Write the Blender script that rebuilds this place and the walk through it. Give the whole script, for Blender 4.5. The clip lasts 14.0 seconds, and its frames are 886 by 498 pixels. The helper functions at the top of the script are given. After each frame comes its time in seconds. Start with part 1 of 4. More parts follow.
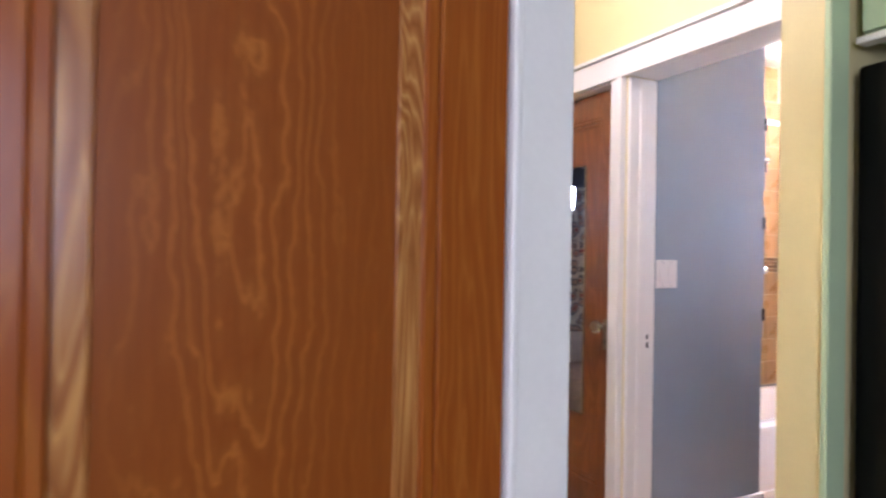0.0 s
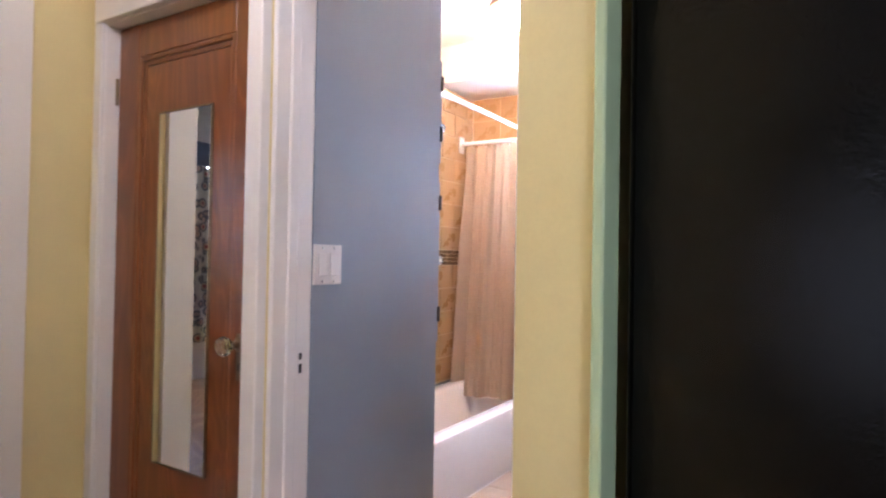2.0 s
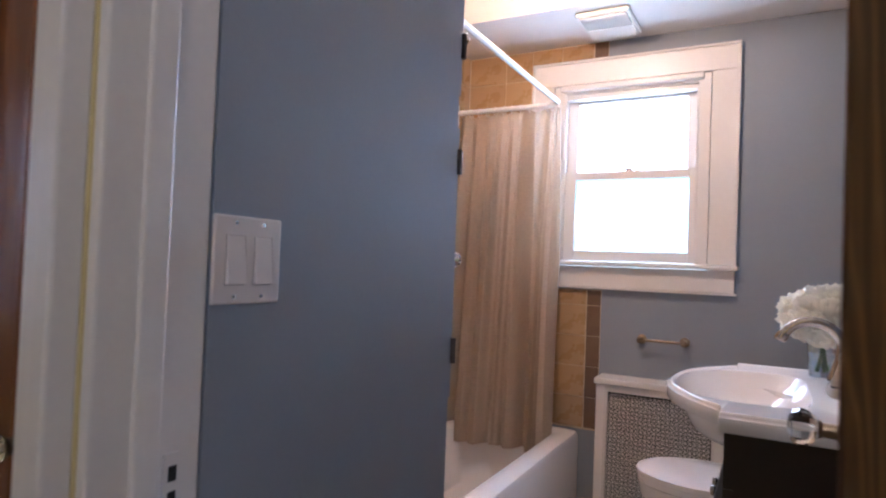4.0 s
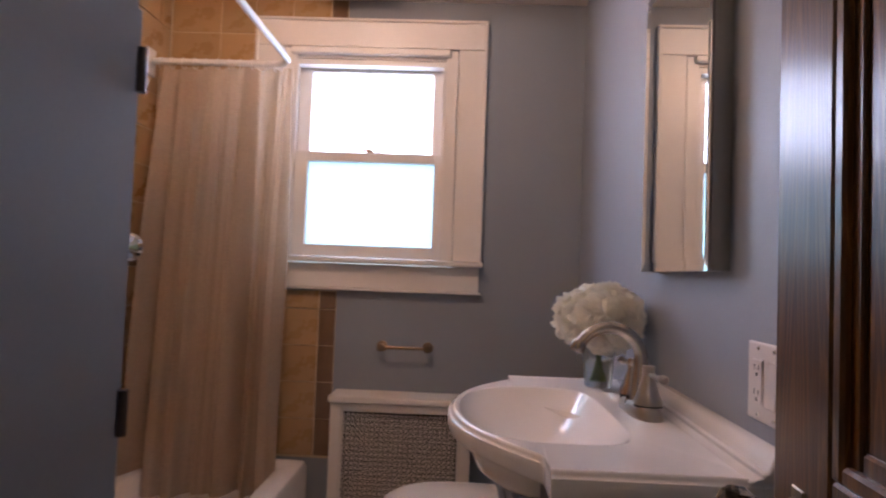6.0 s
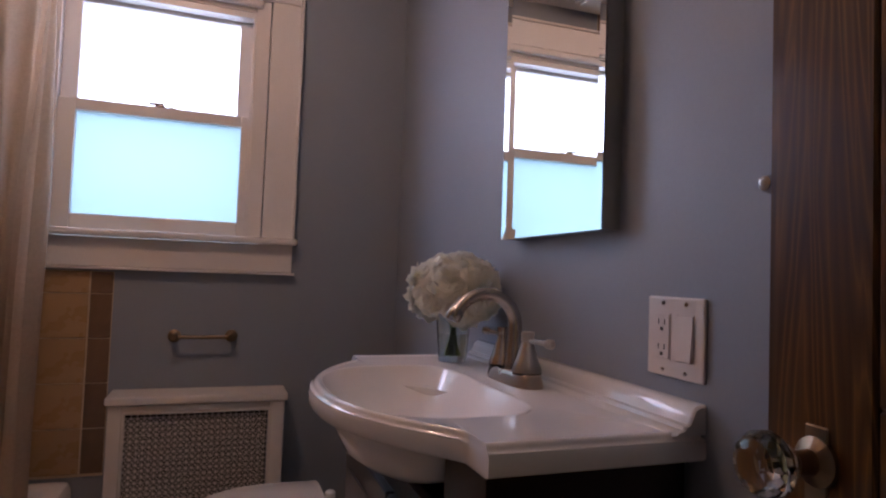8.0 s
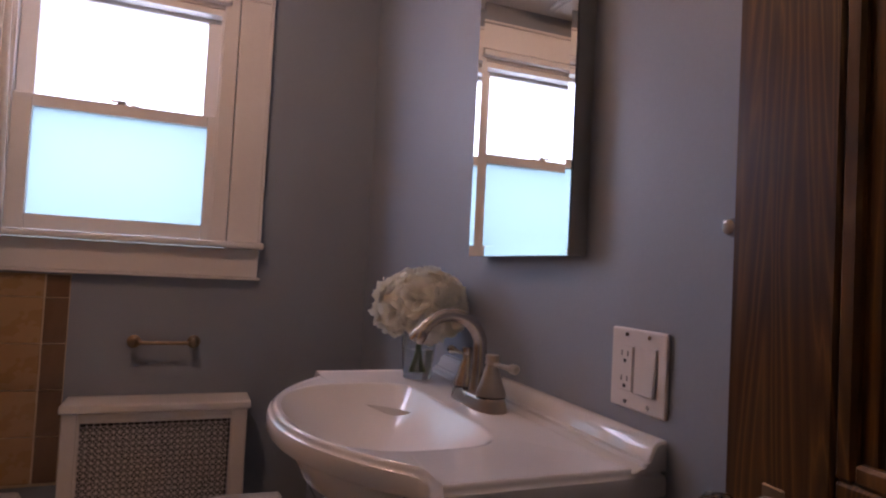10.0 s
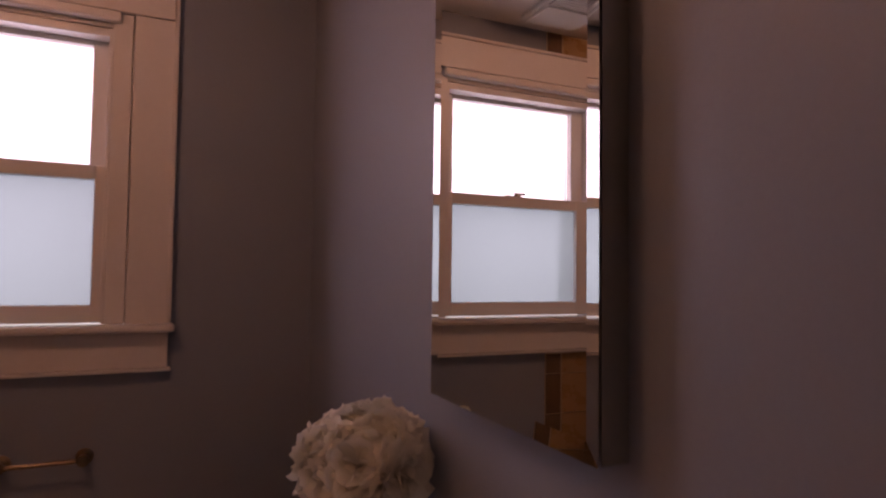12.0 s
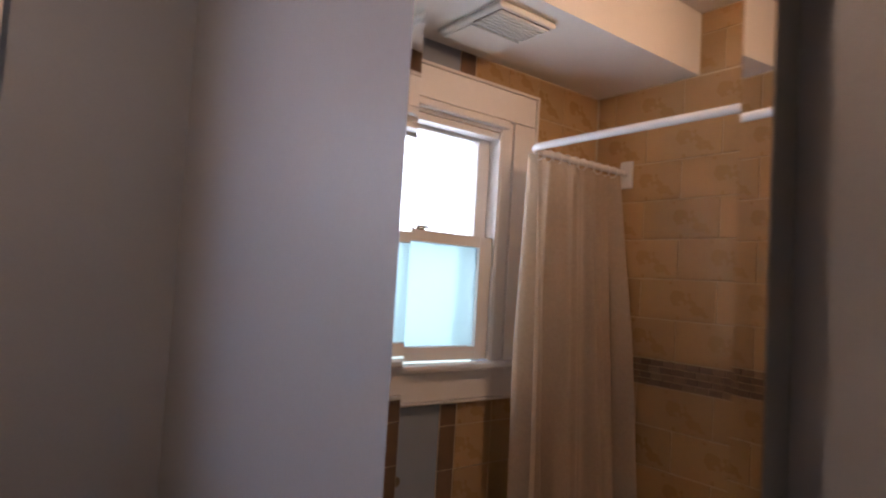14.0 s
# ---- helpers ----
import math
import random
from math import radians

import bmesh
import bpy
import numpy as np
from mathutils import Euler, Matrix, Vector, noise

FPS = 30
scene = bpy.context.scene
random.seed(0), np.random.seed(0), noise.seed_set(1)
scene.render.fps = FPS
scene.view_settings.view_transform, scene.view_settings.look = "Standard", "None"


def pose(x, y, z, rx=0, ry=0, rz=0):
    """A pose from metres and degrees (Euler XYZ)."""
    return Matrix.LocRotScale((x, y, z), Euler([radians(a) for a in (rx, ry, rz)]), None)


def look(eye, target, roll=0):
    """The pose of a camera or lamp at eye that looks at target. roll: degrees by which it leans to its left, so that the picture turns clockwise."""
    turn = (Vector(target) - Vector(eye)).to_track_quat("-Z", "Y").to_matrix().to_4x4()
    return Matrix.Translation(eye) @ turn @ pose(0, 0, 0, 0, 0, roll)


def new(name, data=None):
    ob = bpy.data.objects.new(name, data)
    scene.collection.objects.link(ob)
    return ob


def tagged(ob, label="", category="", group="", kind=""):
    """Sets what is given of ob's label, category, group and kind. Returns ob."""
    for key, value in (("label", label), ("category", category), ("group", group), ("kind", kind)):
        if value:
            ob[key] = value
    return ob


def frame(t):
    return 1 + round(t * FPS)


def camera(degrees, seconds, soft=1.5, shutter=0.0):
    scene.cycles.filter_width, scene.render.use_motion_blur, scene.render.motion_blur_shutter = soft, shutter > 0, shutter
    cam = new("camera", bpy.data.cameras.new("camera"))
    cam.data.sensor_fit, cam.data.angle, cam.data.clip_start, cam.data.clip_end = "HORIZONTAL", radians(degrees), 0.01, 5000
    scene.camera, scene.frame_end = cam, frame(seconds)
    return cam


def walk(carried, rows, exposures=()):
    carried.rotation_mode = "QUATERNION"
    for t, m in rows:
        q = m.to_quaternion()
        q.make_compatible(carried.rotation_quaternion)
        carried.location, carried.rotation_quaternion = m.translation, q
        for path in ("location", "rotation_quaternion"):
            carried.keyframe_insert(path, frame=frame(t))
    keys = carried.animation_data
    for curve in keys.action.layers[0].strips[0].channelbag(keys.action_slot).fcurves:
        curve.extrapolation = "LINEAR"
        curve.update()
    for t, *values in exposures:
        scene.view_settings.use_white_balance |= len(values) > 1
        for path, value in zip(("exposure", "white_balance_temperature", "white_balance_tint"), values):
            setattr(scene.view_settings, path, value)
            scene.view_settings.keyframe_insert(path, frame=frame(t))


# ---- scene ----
cam = camera(71.9, 14.0, soft=2.2, shutter=0.4)
PATH = [
    (0, (1.22, -1.193, 1.217), (-0.691, -0.231, 1.233), 1.0),
    (0.5, (1.043, -1.069, 1.222), (-0.694, 0.18, 1.234), 1.3),
    (1, (0.862, -0.946, 1.195), (-0.629, 0.589, 1.213), 0.8),
    (1.5, (0.719, -0.753, 1.194), (-0.544, 0.974, 1.221), 0.8),
    (2, (0.613, -0.575, 1.173), (-0.516, 1.243, 1.206), 1.0),
    (2.5, (0.448, -0.371, 1.15), (-0.64, 1.47, 1.197), 1.3),
    (2.7, (0.385, -0.297, 1.163), (-0.694, 1.549, 1.204), 1.6),
    (4.8, (-0.138, 0.389, 1.149), (-0.977, 2.365, 1.234), 2.9),
    (5, (-0.155, 0.434, 1.15), (-0.882, 2.455, 1.239), 2.78),
    (5.5, (-0.192, 0.556, 1.148), (-0.582, 2.668, 1.239), 2.15),
    (6, (-0.209, 0.64, 1.146), (-0.276, 2.787, 1.232), 2.13),
    (6.5, (-0.255, 0.716, 1.132), (-0.044, 2.854, 1.221), 2.21),
    (7, (-0.329, 0.792, 1.114), (0.164, 2.882, 1.212), 2.16),
    (7.5, (-0.371, 0.82, 1.092), (0.31, 2.856, 1.19), 1.97),
    (8, (-0.377, 0.824, 1.08), (0.349, 2.845, 1.176), 2.08),
    (8.2, (-0.37, 0.823, 1.055), (0.344, 2.848, 1.172), 2.55),
    (10.3, (-0.351, 0.846, 1.153), (0.466, 2.833, 1.23), 3.0),
    (10.5, (-0.337, 0.901, 1.171), (0.476, 2.89, 1.251), 3.05),
    (11, (-0.271, 1.038, 1.235), (0.521, 3.035, 1.312), 2.63),
    (11.5, (-0.208, 1.121, 1.287), (0.594, 3.114, 1.374), 1.69),
    (12, (-0.172, 1.22, 1.344), (0.738, 3.165, 1.437), 0.73),
    (12.5, (-0.191, 1.298, 1.4), (0.877, 3.163, 1.482), 0.8),
    (13, (-0.189, 1.327, 1.43), (1.029, 3.096, 1.516), -0.32),
    (13.5, (-0.161, 1.41, 1.454), (1.176, 3.091, 1.543), 1.32),
    (14, (-0.171, 1.516, 1.467), (1.167, 3.194, 1.586), 3.46),
]

EXPOSURES = [(0.0, 1.2, 5600, 31), (1.0, 1.3, 5500, 29), (1.5, 1.1, 5550, 30), (2.0, 0.9, 5550, 30), (2.7, 0.62, 5600, 28), (4.8, -0.78, 5250, 26), (5.5, -0.95, 6150, 34), (6.5, -1.45, 6300, 37), (7.0, -1.75, 6100, 37), (7.5, -1.9, 6050, 38), (8.2, -1.88, 6150, 41),
             (10.3, -1.87, 6500, 44), (11.0, -1.85, 7000, 48), (11.5, -2.7, 7900, 60), (12.0, -2.8, 8600, 74), (12.5, -2.95, 8400, 80), (13.0, -2.2, 7500, 60), (13.5, -1.85, 6900, 41), (14.0, -1.6, 6750, 34)]
WIN_W, KIT_W, KIT2_W, BED_W, BULB_W, HALL_W, OUT_S, LAMP_S = 38.0, 23.0, 4.0, 80.0, 35.0, 11.0, 9.0, 90.0
walk(cam, [(t, look(e, g, r)) for t, e, g, r in PATH], EXPOSURES)

# ---- world and light ----
world = bpy.data.worlds.new("world")
scene.world = world
world.use_nodes = True
wn = world.node_tree
sky = wn.nodes.new("ShaderNodeTexSky")
sky.sky_type, sky.sun_disc = "NISHITA", False
sky.sun_elevation, sky.sun_rotation = radians(40), radians(200)
wn.nodes["Background"].inputs[1].default_value = 0.10
wn.links.new(sky.outputs[0], wn.nodes["Background"].inputs[0])
sun = new("sun", bpy.data.lights.new("sun", "SUN"))
sun.data.energy, sun.data.angle, sun.data.color = 2.0, radians(0.6), (1, 0.95, 0.87)
sun.matrix_world = look((3, -6, 8), (0, 0, 1))


def area(name, eye, target, w, h, watts, colour):
    d = bpy.data.lights.new(name, "AREA")
    d.shape, d.size, d.size_y, d.energy, d.color = "RECTANGLE", w, h, watts, colour
    ob = new(name, d)
    ob.matrix_world = look(eye, target)
    return ob


area("window_daylight", (-0.62, 3.36, 1.62), (-0.62, 0, 1.35), 0.62, 0.80, WIN_W, (0.68, 0.84, 1.0))
area("kitchen_window_daylight", (3.05, -2.3, 1.55), (0, -0.6, 1.2), 1.3, 1.1, KIT_W, (0.86, 0.94, 1.0))
# Area lamp added in the small south window, for the refrigerator's highlight.
area("kitchen_door_daylight", (0.80, -3.17, 1.35), (0.80, 0, 1.3), 0.42, 0.62, KIT2_W, (0.84, 0.93, 1.0))
area("bedroom_window_daylight", (-4.45, -1.6, 1.4), (0, -0.9, 1.0), 1.0, 1.3, BED_W, (0.82, 0.92, 1.0))
bulb = new("bathroom_bulb", bpy.data.lights.new("bathroom_bulb", "POINT"))
bulb.data.energy, bulb.data.color, bulb.data.shadow_soft_size = BULB_W, (1.0, 0.66, 0.37), 0.05
bulb.location = (-0.69, 2.15, 2.26)
# Unseen fill lamp added to brighten the hall; there is no fixture.
hb = new("hall_bulb", bpy.data.lights.new("hall_bulb", "POINT"))
hb.data.energy, hb.data.color, hb.data.shadow_soft_size = HALL_W, (1.0, 0.95, 0.88), 0.06
hb.location = (-0.35, -0.15, 2.38)


# ---- materials ----
def nodes_of(name):
    m = bpy.data.materials.new(name)
    m.use_nodes = True
    return m, m.node_tree, m.node_tree.nodes["Principled BSDF"]


def put(nt, kind, **kw):
    n = nt.nodes.new(kind)
    for k, v in kw.items():
        n.inputs[k.replace("_", " ")].default_value = v
    return n


def ramp(nt, stops):
    r = nt.nodes.new("ShaderNodeValToRGB")
    e = r.color_ramp.elements
    while len(e) < len(stops):
        e.new(0.5)
    for el, (p, c) in zip(e, stops):
        el.position, el.color = p, (*c, 1)
    return r


def shade(c, f):
    return tuple(max(0.0, min(1.0, v * f)) for v in c)


def surface(name, colour, rough=0.5, metal=0.0, grain=60, stain=2.5, depth=0.12, bump=0.05, spread=0.06, coat=0.0, island=0.0):
    """Paint, plaster, tile, metal: a base colour with fine grain and large soft stains, and a fine relief."""
    m, nt, b = nodes_of(name)
    co = nt.nodes.new("ShaderNodeTexCoord")
    big = put(nt, "ShaderNodeTexNoise", Scale=stain, Detail=4.0, Roughness=0.6)
    fine = put(nt, "ShaderNodeTexNoise", Scale=grain, Detail=5.0, Roughness=0.65)
    nt.links.new(co.outputs["Object"], big.inputs["Vector"])
    nt.links.new(co.outputs["Object"], fine.inputs["Vector"])
    r1 = ramp(nt, [(0.3, shade(colour, 1 - depth)), (0.7, shade(colour, 1 + depth * 0.6))])
    nt.links.new(big.outputs[0], r1.inputs[0])
    mix = nt.nodes.new("ShaderNodeMix")
    mix.data_type, mix.blend_type = "RGBA", "MULTIPLY"
    mix.inputs[0].default_value = 1.0
    r2 = ramp(nt, [(0.3, (1 - depth * 0.7,) * 3), (0.7, (1, 1, 1))])
    nt.links.new(fine.outputs[0], r2.inputs[0])
    nt.links.new(r1.outputs[0], mix.inputs[6])
    nt.links.new(r2.outputs[0], mix.inputs[7])
    out = mix.outputs[2]
    if island:
        oi = nt.nodes.new("ShaderNodeObjectInfo")
        hs = nt.nodes.new("ShaderNodeHueSaturation")
        mr = put(nt, "ShaderNodeMapRange")
        mr.inputs["To Min"].default_value, mr.inputs["To Max"].default_value = 1 - island, 1 + island
        nt.links.new(oi.outputs["Random"], mr.inputs[0])
        nt.links.new(mr.outputs[0], hs.inputs["Value"])
        nt.links.new(out, hs.inputs["Color"])
        out = hs.outputs[0]
    nt.links.new(out, b.inputs["Base Color"])
    rr = put(nt, "ShaderNodeMapRange")
    rr.inputs["To Min"].default_value, rr.inputs["To Max"].default_value = max(0.02, rough - spread), min(1, rough + spread)
    nt.links.new(big.outputs[0], rr.inputs[0])
    nt.links.new(rr.outputs[0], b.inputs["Roughness"])
    b.inputs["Metallic"].default_value = metal
    b.inputs["Coat Weight"].default_value = coat
    if bump:
        bp = put(nt, "ShaderNodeBump", Strength=bump, Distance=0.004)
        nt.links.new(fine.outputs[0], bp.inputs["Height"])
        nt.links.new(bp.outputs[0], b.inputs["Normal"])
    return m


def wood(name, dark, light, rough=0.3, figure=1.0, axis="Z", calm=0.45, rings_n=22.0, stretch=0.13, heart=None):
    """Varnished fir: long grain lines with cathedral figure, stretched along the board."""
    m, nt, b = nodes_of(name)
    co = nt.nodes.new("ShaderNodeTexCoord")
    mp = nt.nodes.new("ShaderNodeMapping")
    oi = nt.nodes.new("ShaderNodeObjectInfo")
    add = nt.nodes.new("ShaderNodeVectorMath")
    add.operation = "SCALE"
    add.inputs[0].default_value = (3.1, 5.7, 2.3)
    nt.links.new(oi.outputs["Random"], add.inputs["Scale"])
    nt.links.new(add.outputs[0], mp.inputs["Location"])
    mp.inputs["Scale"].default_value = (1, 1, stretch) if axis == "Z" else (0.22, 0.22, 1)
    nt.links.new(co.outputs["Object"], mp.inputs["Vector"])
    warp = put(nt, "ShaderNodeTexNoise", Scale=4.5 * figure, Detail=4.0, Roughness=0.42, Distortion=0.9)
    nt.links.new(mp.outputs[0], warp.inputs["Vector"])
    rings = nt.nodes.new("ShaderNodeMath")
    rings.operation = "MULTIPLY"
    rings.inputs[1].default_value = rings_n
    nt.links.new(warp.outputs[0], rings.inputs[0])
    if heart:
        # arches nested round one heart line, shaken by noise
        mh = nt.nodes.new("ShaderNodeMapping")
        mh.inputs["Scale"].default_value = (1, 0, 0.17)
        mh.inputs["Location"].default_value = (-heart[0], 0, -heart[1] * 0.17)
        nt.links.new(co.outputs["Object"], mh.inputs["Vector"])
        ln = nt.nodes.new("ShaderNodeVectorMath")
        ln.operation = "LENGTH"
        nt.links.new(mh.outputs[0], ln.inputs[0])
        mw = nt.nodes.new("ShaderNodeMapping")
        mw.inputs["Scale"].default_value = (1, 1, 0.5)
        nt.links.new(co.outputs["Object"], mw.inputs["Vector"])
        fine = put(nt, "ShaderNodeTexNoise", Scale=26.0, Detail=3.0, Roughness=0.55)
        nt.links.new(mw.outputs[0], fine.inputs["Vector"])
        broad = nt.nodes.new("ShaderNodeMath")
        broad.operation, broad.inputs[1].default_value = "MULTIPLY_ADD", 0.16
        nt.links.new(warp.outputs[0], broad.inputs[0])
        nt.links.new(ln.outputs["Value"], broad.inputs[2])
        small = nt.nodes.new("ShaderNodeMath")
        small.operation, small.inputs[1].default_value = "MULTIPLY_ADD", 0.035
        nt.links.new(fine.outputs[0], small.inputs[0])
        nt.links.new(broad.outputs[0], small.inputs[2])
        nt.links.new(small.outputs[0], rings.inputs[0])
    fr = nt.nodes.new("ShaderNodeMath")
    fr.operation = "PINGPONG"
    fr.inputs[1].default_value = 0.5
    nt.links.new(rings.outputs[0], fr.inputs[0])
    mid = tuple(d * (1 - calm) + l * calm for d, l in zip(dark, light))
    r1 = ramp(nt, [(0.0, light), (0.14, mid), (0.30, tuple((m_ + d) / 2 for m_, d in zip(mid, dark))), (0.5, dark)])
    dbl = nt.nodes.new("ShaderNodeMath")
    dbl.operation = "MULTIPLY"
    dbl.inputs[1].default_value = 1.0
    nt.links.new(fr.outputs[0], dbl.inputs[0])
    nt.links.new(dbl.outputs[0], r1.inputs[0])
    mp2 = nt.nodes.new("ShaderNodeMapping")
    mp2.inputs["Scale"].default_value = (90, 90, 2.0) if axis == "Z" else (2, 2, 90)
    nt.links.new(co.outputs["Object"], mp2.inputs["Vector"])
    pores = put(nt, "ShaderNodeTexNoise", Scale=3.0, Detail=3.0, Roughness=0.6)
    nt.links.new(mp2.outputs[0], pores.inputs["Vector"])
    r2 = ramp(nt, [(0.3, (0.72, 0.68, 0.62)), (0.62, (1, 1, 1))])
    figured = r1.outputs[0]
    if heart:
        # the figure fades into plain straight grain away from the heart
        fade = nt.nodes.new("ShaderNodeMapRange")
        fade.inputs["From Min"].default_value, fade.inputs["From Max"].default_value = 0.05, 0.13
        fade.inputs["To Min"].default_value, fade.inputs["To Max"].default_value = 0.05, 0.82
        nt.links.new(ln.outputs["Value"], fade.inputs["Value"])
        calmer = nt.nodes.new("ShaderNodeMix")
        calmer.data_type = "RGBA"
        calmer.inputs[7].default_value = (*[d * 0.75 + m_ * 0.25 for d, m_ in zip(dark, mid)], 1)
        nt.links.new(fade.outputs[0], calmer.inputs[0])
        nt.links.new(r1.outputs[0], calmer.inputs[6])
        figured = calmer.outputs[2]
    nt.links.new(pores.outputs[0], r2.inputs[0])
    mix = nt.nodes.new("ShaderNodeMix")
    mix.data_type, mix.blend_type = "RGBA", "MULTIPLY"
    mix.inputs[0].default_value = 0.5
    nt.links.new(figured, mix.inputs[6])
    nt.links.new(r2.outputs[0], mix.inputs[7])
    nt.links.new(mix.outputs[2], b.inputs["Base Color"])
    b.inputs["Roughness"].default_value = rough
    b.inputs["Coat Weight"].default_value = 0.25
    b.inputs["Coat Roughness"].default_value = 0.2
    bp = put(nt, "ShaderNodeBump", Strength=0.12, Distance=0.002)
    nt.links.new(pores.outputs[0], bp.inputs["Height"])
    nt.links.new(bp.outputs[0], b.inputs["Normal"])
    return m


def glass(name, colour=(1, 1, 1), rough=0.0, ior=1.45):
    m, nt, b = nodes_of(name)
    b.inputs["Base Color"].default_value = (*colour, 1)
    b.inputs["Transmission Weight"].default_value = 1.0
    b.inputs["Roughness"].default_value = rough
    b.inputs["IOR"].default_value = ior
    return m


def frosted(name, colour):
    """Ground glass: light passes it scattered."""
    m, nt, b = nodes_of(name)
    tr = nt.nodes.new("ShaderNodeBsdfTranslucent")
    tr.inputs[0].default_value = (*colour, 1)
    rg = put(nt, "ShaderNodeBsdfRefraction", Roughness=0.55, IOR=1.1)
    rg.inputs[0].default_value = (*colour, 1)
    co = nt.nodes.new("ShaderNodeTexCoord")
    ns = put(nt, "ShaderNodeTexNoise", Scale=260.0, Detail=2.0)
    nt.links.new(co.outputs["Object"], ns.inputs["Vector"])
    bp = put(nt, "ShaderNodeBump", Strength=0.25, Distance=0.002)
    nt.links.new(ns.outputs[0], bp.inputs["Height"])
    nt.links.new(bp.outputs[0], rg.inputs["Normal"])
    mx = nt.nodes.new("ShaderNodeMixShader")
    mx.inputs[0].default_value = 0.6
    nt.links.new(tr.outputs[0], mx.inputs[1])
    nt.links.new(rg.outputs[0], mx.inputs[2])
    nt.links.new(mx.outputs[0], nt.nodes["Material Output"].inputs[0])
    return m


def mirror_mat(name, tint=(0.90, 0.92, 0.91)):
    m, nt, b = nodes_of(name)
    b.inputs["Base Color"].default_value = (*tint, 1)
    b.inputs["Metallic"].default_value = 1.0
    b.inputs["Roughness"].default_value = 0.01
    return m


def fabric(name, colour, thin=0.45, weave=900, clear=0.0):
    """Cloth that lets part of the light through."""
    m, nt, b = nodes_of(name)
    co = nt.nodes.new("ShaderNodeTexCoord")
    ns = put(nt, "ShaderNodeTexNoise", Scale=weave / 10, Detail=3.0)
    nt.links.new(co.outputs["Object"], ns.inputs["Vector"])
    r = ramp(nt, [(0.3, shade(colour, 0.9)), (0.7, colour)])
    nt.links.new(ns.outputs[0], r.inputs[0])
    nt.links.new(r.outputs[0], b.inputs["Base Color"])
    b.inputs["Roughness"].default_value = 0.45
    tr = nt.nodes.new("ShaderNodeBsdfTranslucent")
    nt.links.new(r.outputs[0], tr.inputs[0])
    mx = nt.nodes.new("ShaderNodeMixShader")
    mx.inputs[0].default_value = thin
    nt.links.new(b.outputs[0], mx.inputs[1])
    nt.links.new(tr.outputs[0], mx.inputs[2])
    last = mx
    if clear:
        tp = nt.nodes.new("ShaderNodeBsdfTransparent")
        last = nt.nodes.new("ShaderNodeMixShader")
        last.inputs[0].default_value = clear
        nt.links.new(mx.outputs[0], last.inputs[1])
        nt.links.new(tp.outputs[0], last.inputs[2])
    nt.links.new(last.outputs[0], nt.nodes["Material Output"].inputs[0])
    return m


def floral(name):
    m, nt, b = nodes_of(name)
    co = nt.nodes.new("ShaderNodeTexCoord")
    vo = put(nt, "ShaderNodeTexVoronoi", Scale=11.0)
    nt.links.new(co.outputs["Object"], vo.inputs["Vector"])
    r = ramp(nt, [(0.15, (0.30, 0.07, 0.07)), (0.3, (0.62, 0.5, 0.38)), (0.45, (0.10, 0.10, 0.13)), (0.6, (0.72, 0.68, 0.58))])
    nt.links.new(vo.outputs["Distance"], r.inputs[0])
    nt.links.new(r.outputs[0], b.inputs["Base Color"])
    b.inputs["Roughness"].default_value = 0.8
    return m


def glow(name, stops, strength):
    """The bright outdoors: pale sky above, greenery lower down."""
    m, nt, b = nodes_of(name)
    co = nt.nodes.new("ShaderNodeTexCoord")
    sp = nt.nodes.new("ShaderNodeSeparateXYZ")
    nt.links.new(co.outputs["Generated"], sp.inputs[0])
    ns = put(nt, "ShaderNodeTexNoise", Scale=9.0, Detail=4.0)
    nt.links.new(co.outputs["Generated"], ns.inputs["Vector"])
    ad = nt.nodes.new("ShaderNodeMath")
    ad.operation = "MULTIPLY_ADD"
    ad.inputs[1].default_value = 0.22
    nt.links.new(ns.outputs[0], ad.inputs[0])
    nt.links.new(sp.outputs[2], ad.inputs[2])
    r = ramp(nt, stops)
    nt.links.new(ad.outputs[0], r.inputs[0])
    em = put(nt, "ShaderNodeEmission", Strength=strength)
    nt.links.new(r.outputs[0], em.inputs[0])
    nt.links.new(em.outputs[0], nt.nodes["Material Output"].inputs[0])
    return m


def emitting(name, colour, strength):
    m, nt, b = nodes_of(name)
    b.inputs["Base Color"].default_value = (*colour, 1)
    b.inputs["Emission Color"].default_value = (*colour, 1)
    b.inputs["Emission Strength"].default_value = strength
    return m


M_GREY = surface("blue_grey_paint", (0.251, 0.284, 0.330), 0.45, grain=140, stain=1.6, depth=0.06, bump=0.10)
M_YELLOW = surface("yellow_paint", (0.74, 0.62, 0.31), 0.5, grain=140, depth=0.06, bump=0.10)
M_GREEN = surface("pale_green_paint", (0.50, 0.62, 0.38), 0.5, grain=140, depth=0.06, bump=0.08)
M_TRIM = surface("white_trim_paint", (0.78, 0.74, 0.70), 0.32, grain=90, depth=0.05, bump=0.06)
M_CEIL = surface("ceiling_paint", (0.80, 0.76, 0.70), 0.7, grain=120, depth=0.05, bump=0.12)
M_PORC = surface("white_porcelain", (0.82, 0.79, 0.77), 0.07, grain=40, depth=0.02, bump=0.0, spread=0.03, coat=0.3)
M_TUB = surface("tub_enamel", (0.80, 0.77, 0.74), 0.18, grain=40, depth=0.03, bump=0.0, spread=0.05)
M_TILE = surface("tan_ceramic_tile", (0.40, 0.250, 0.115), 0.28, grain=45, stain=4, depth=0.06, bump=0.04, island=0.09)
M_TILED = surface("brown_border_tile", (0.17, 0.10, 0.055), 0.3, grain=45, stain=9, depth=0.18, bump=0.04, island=0.10)
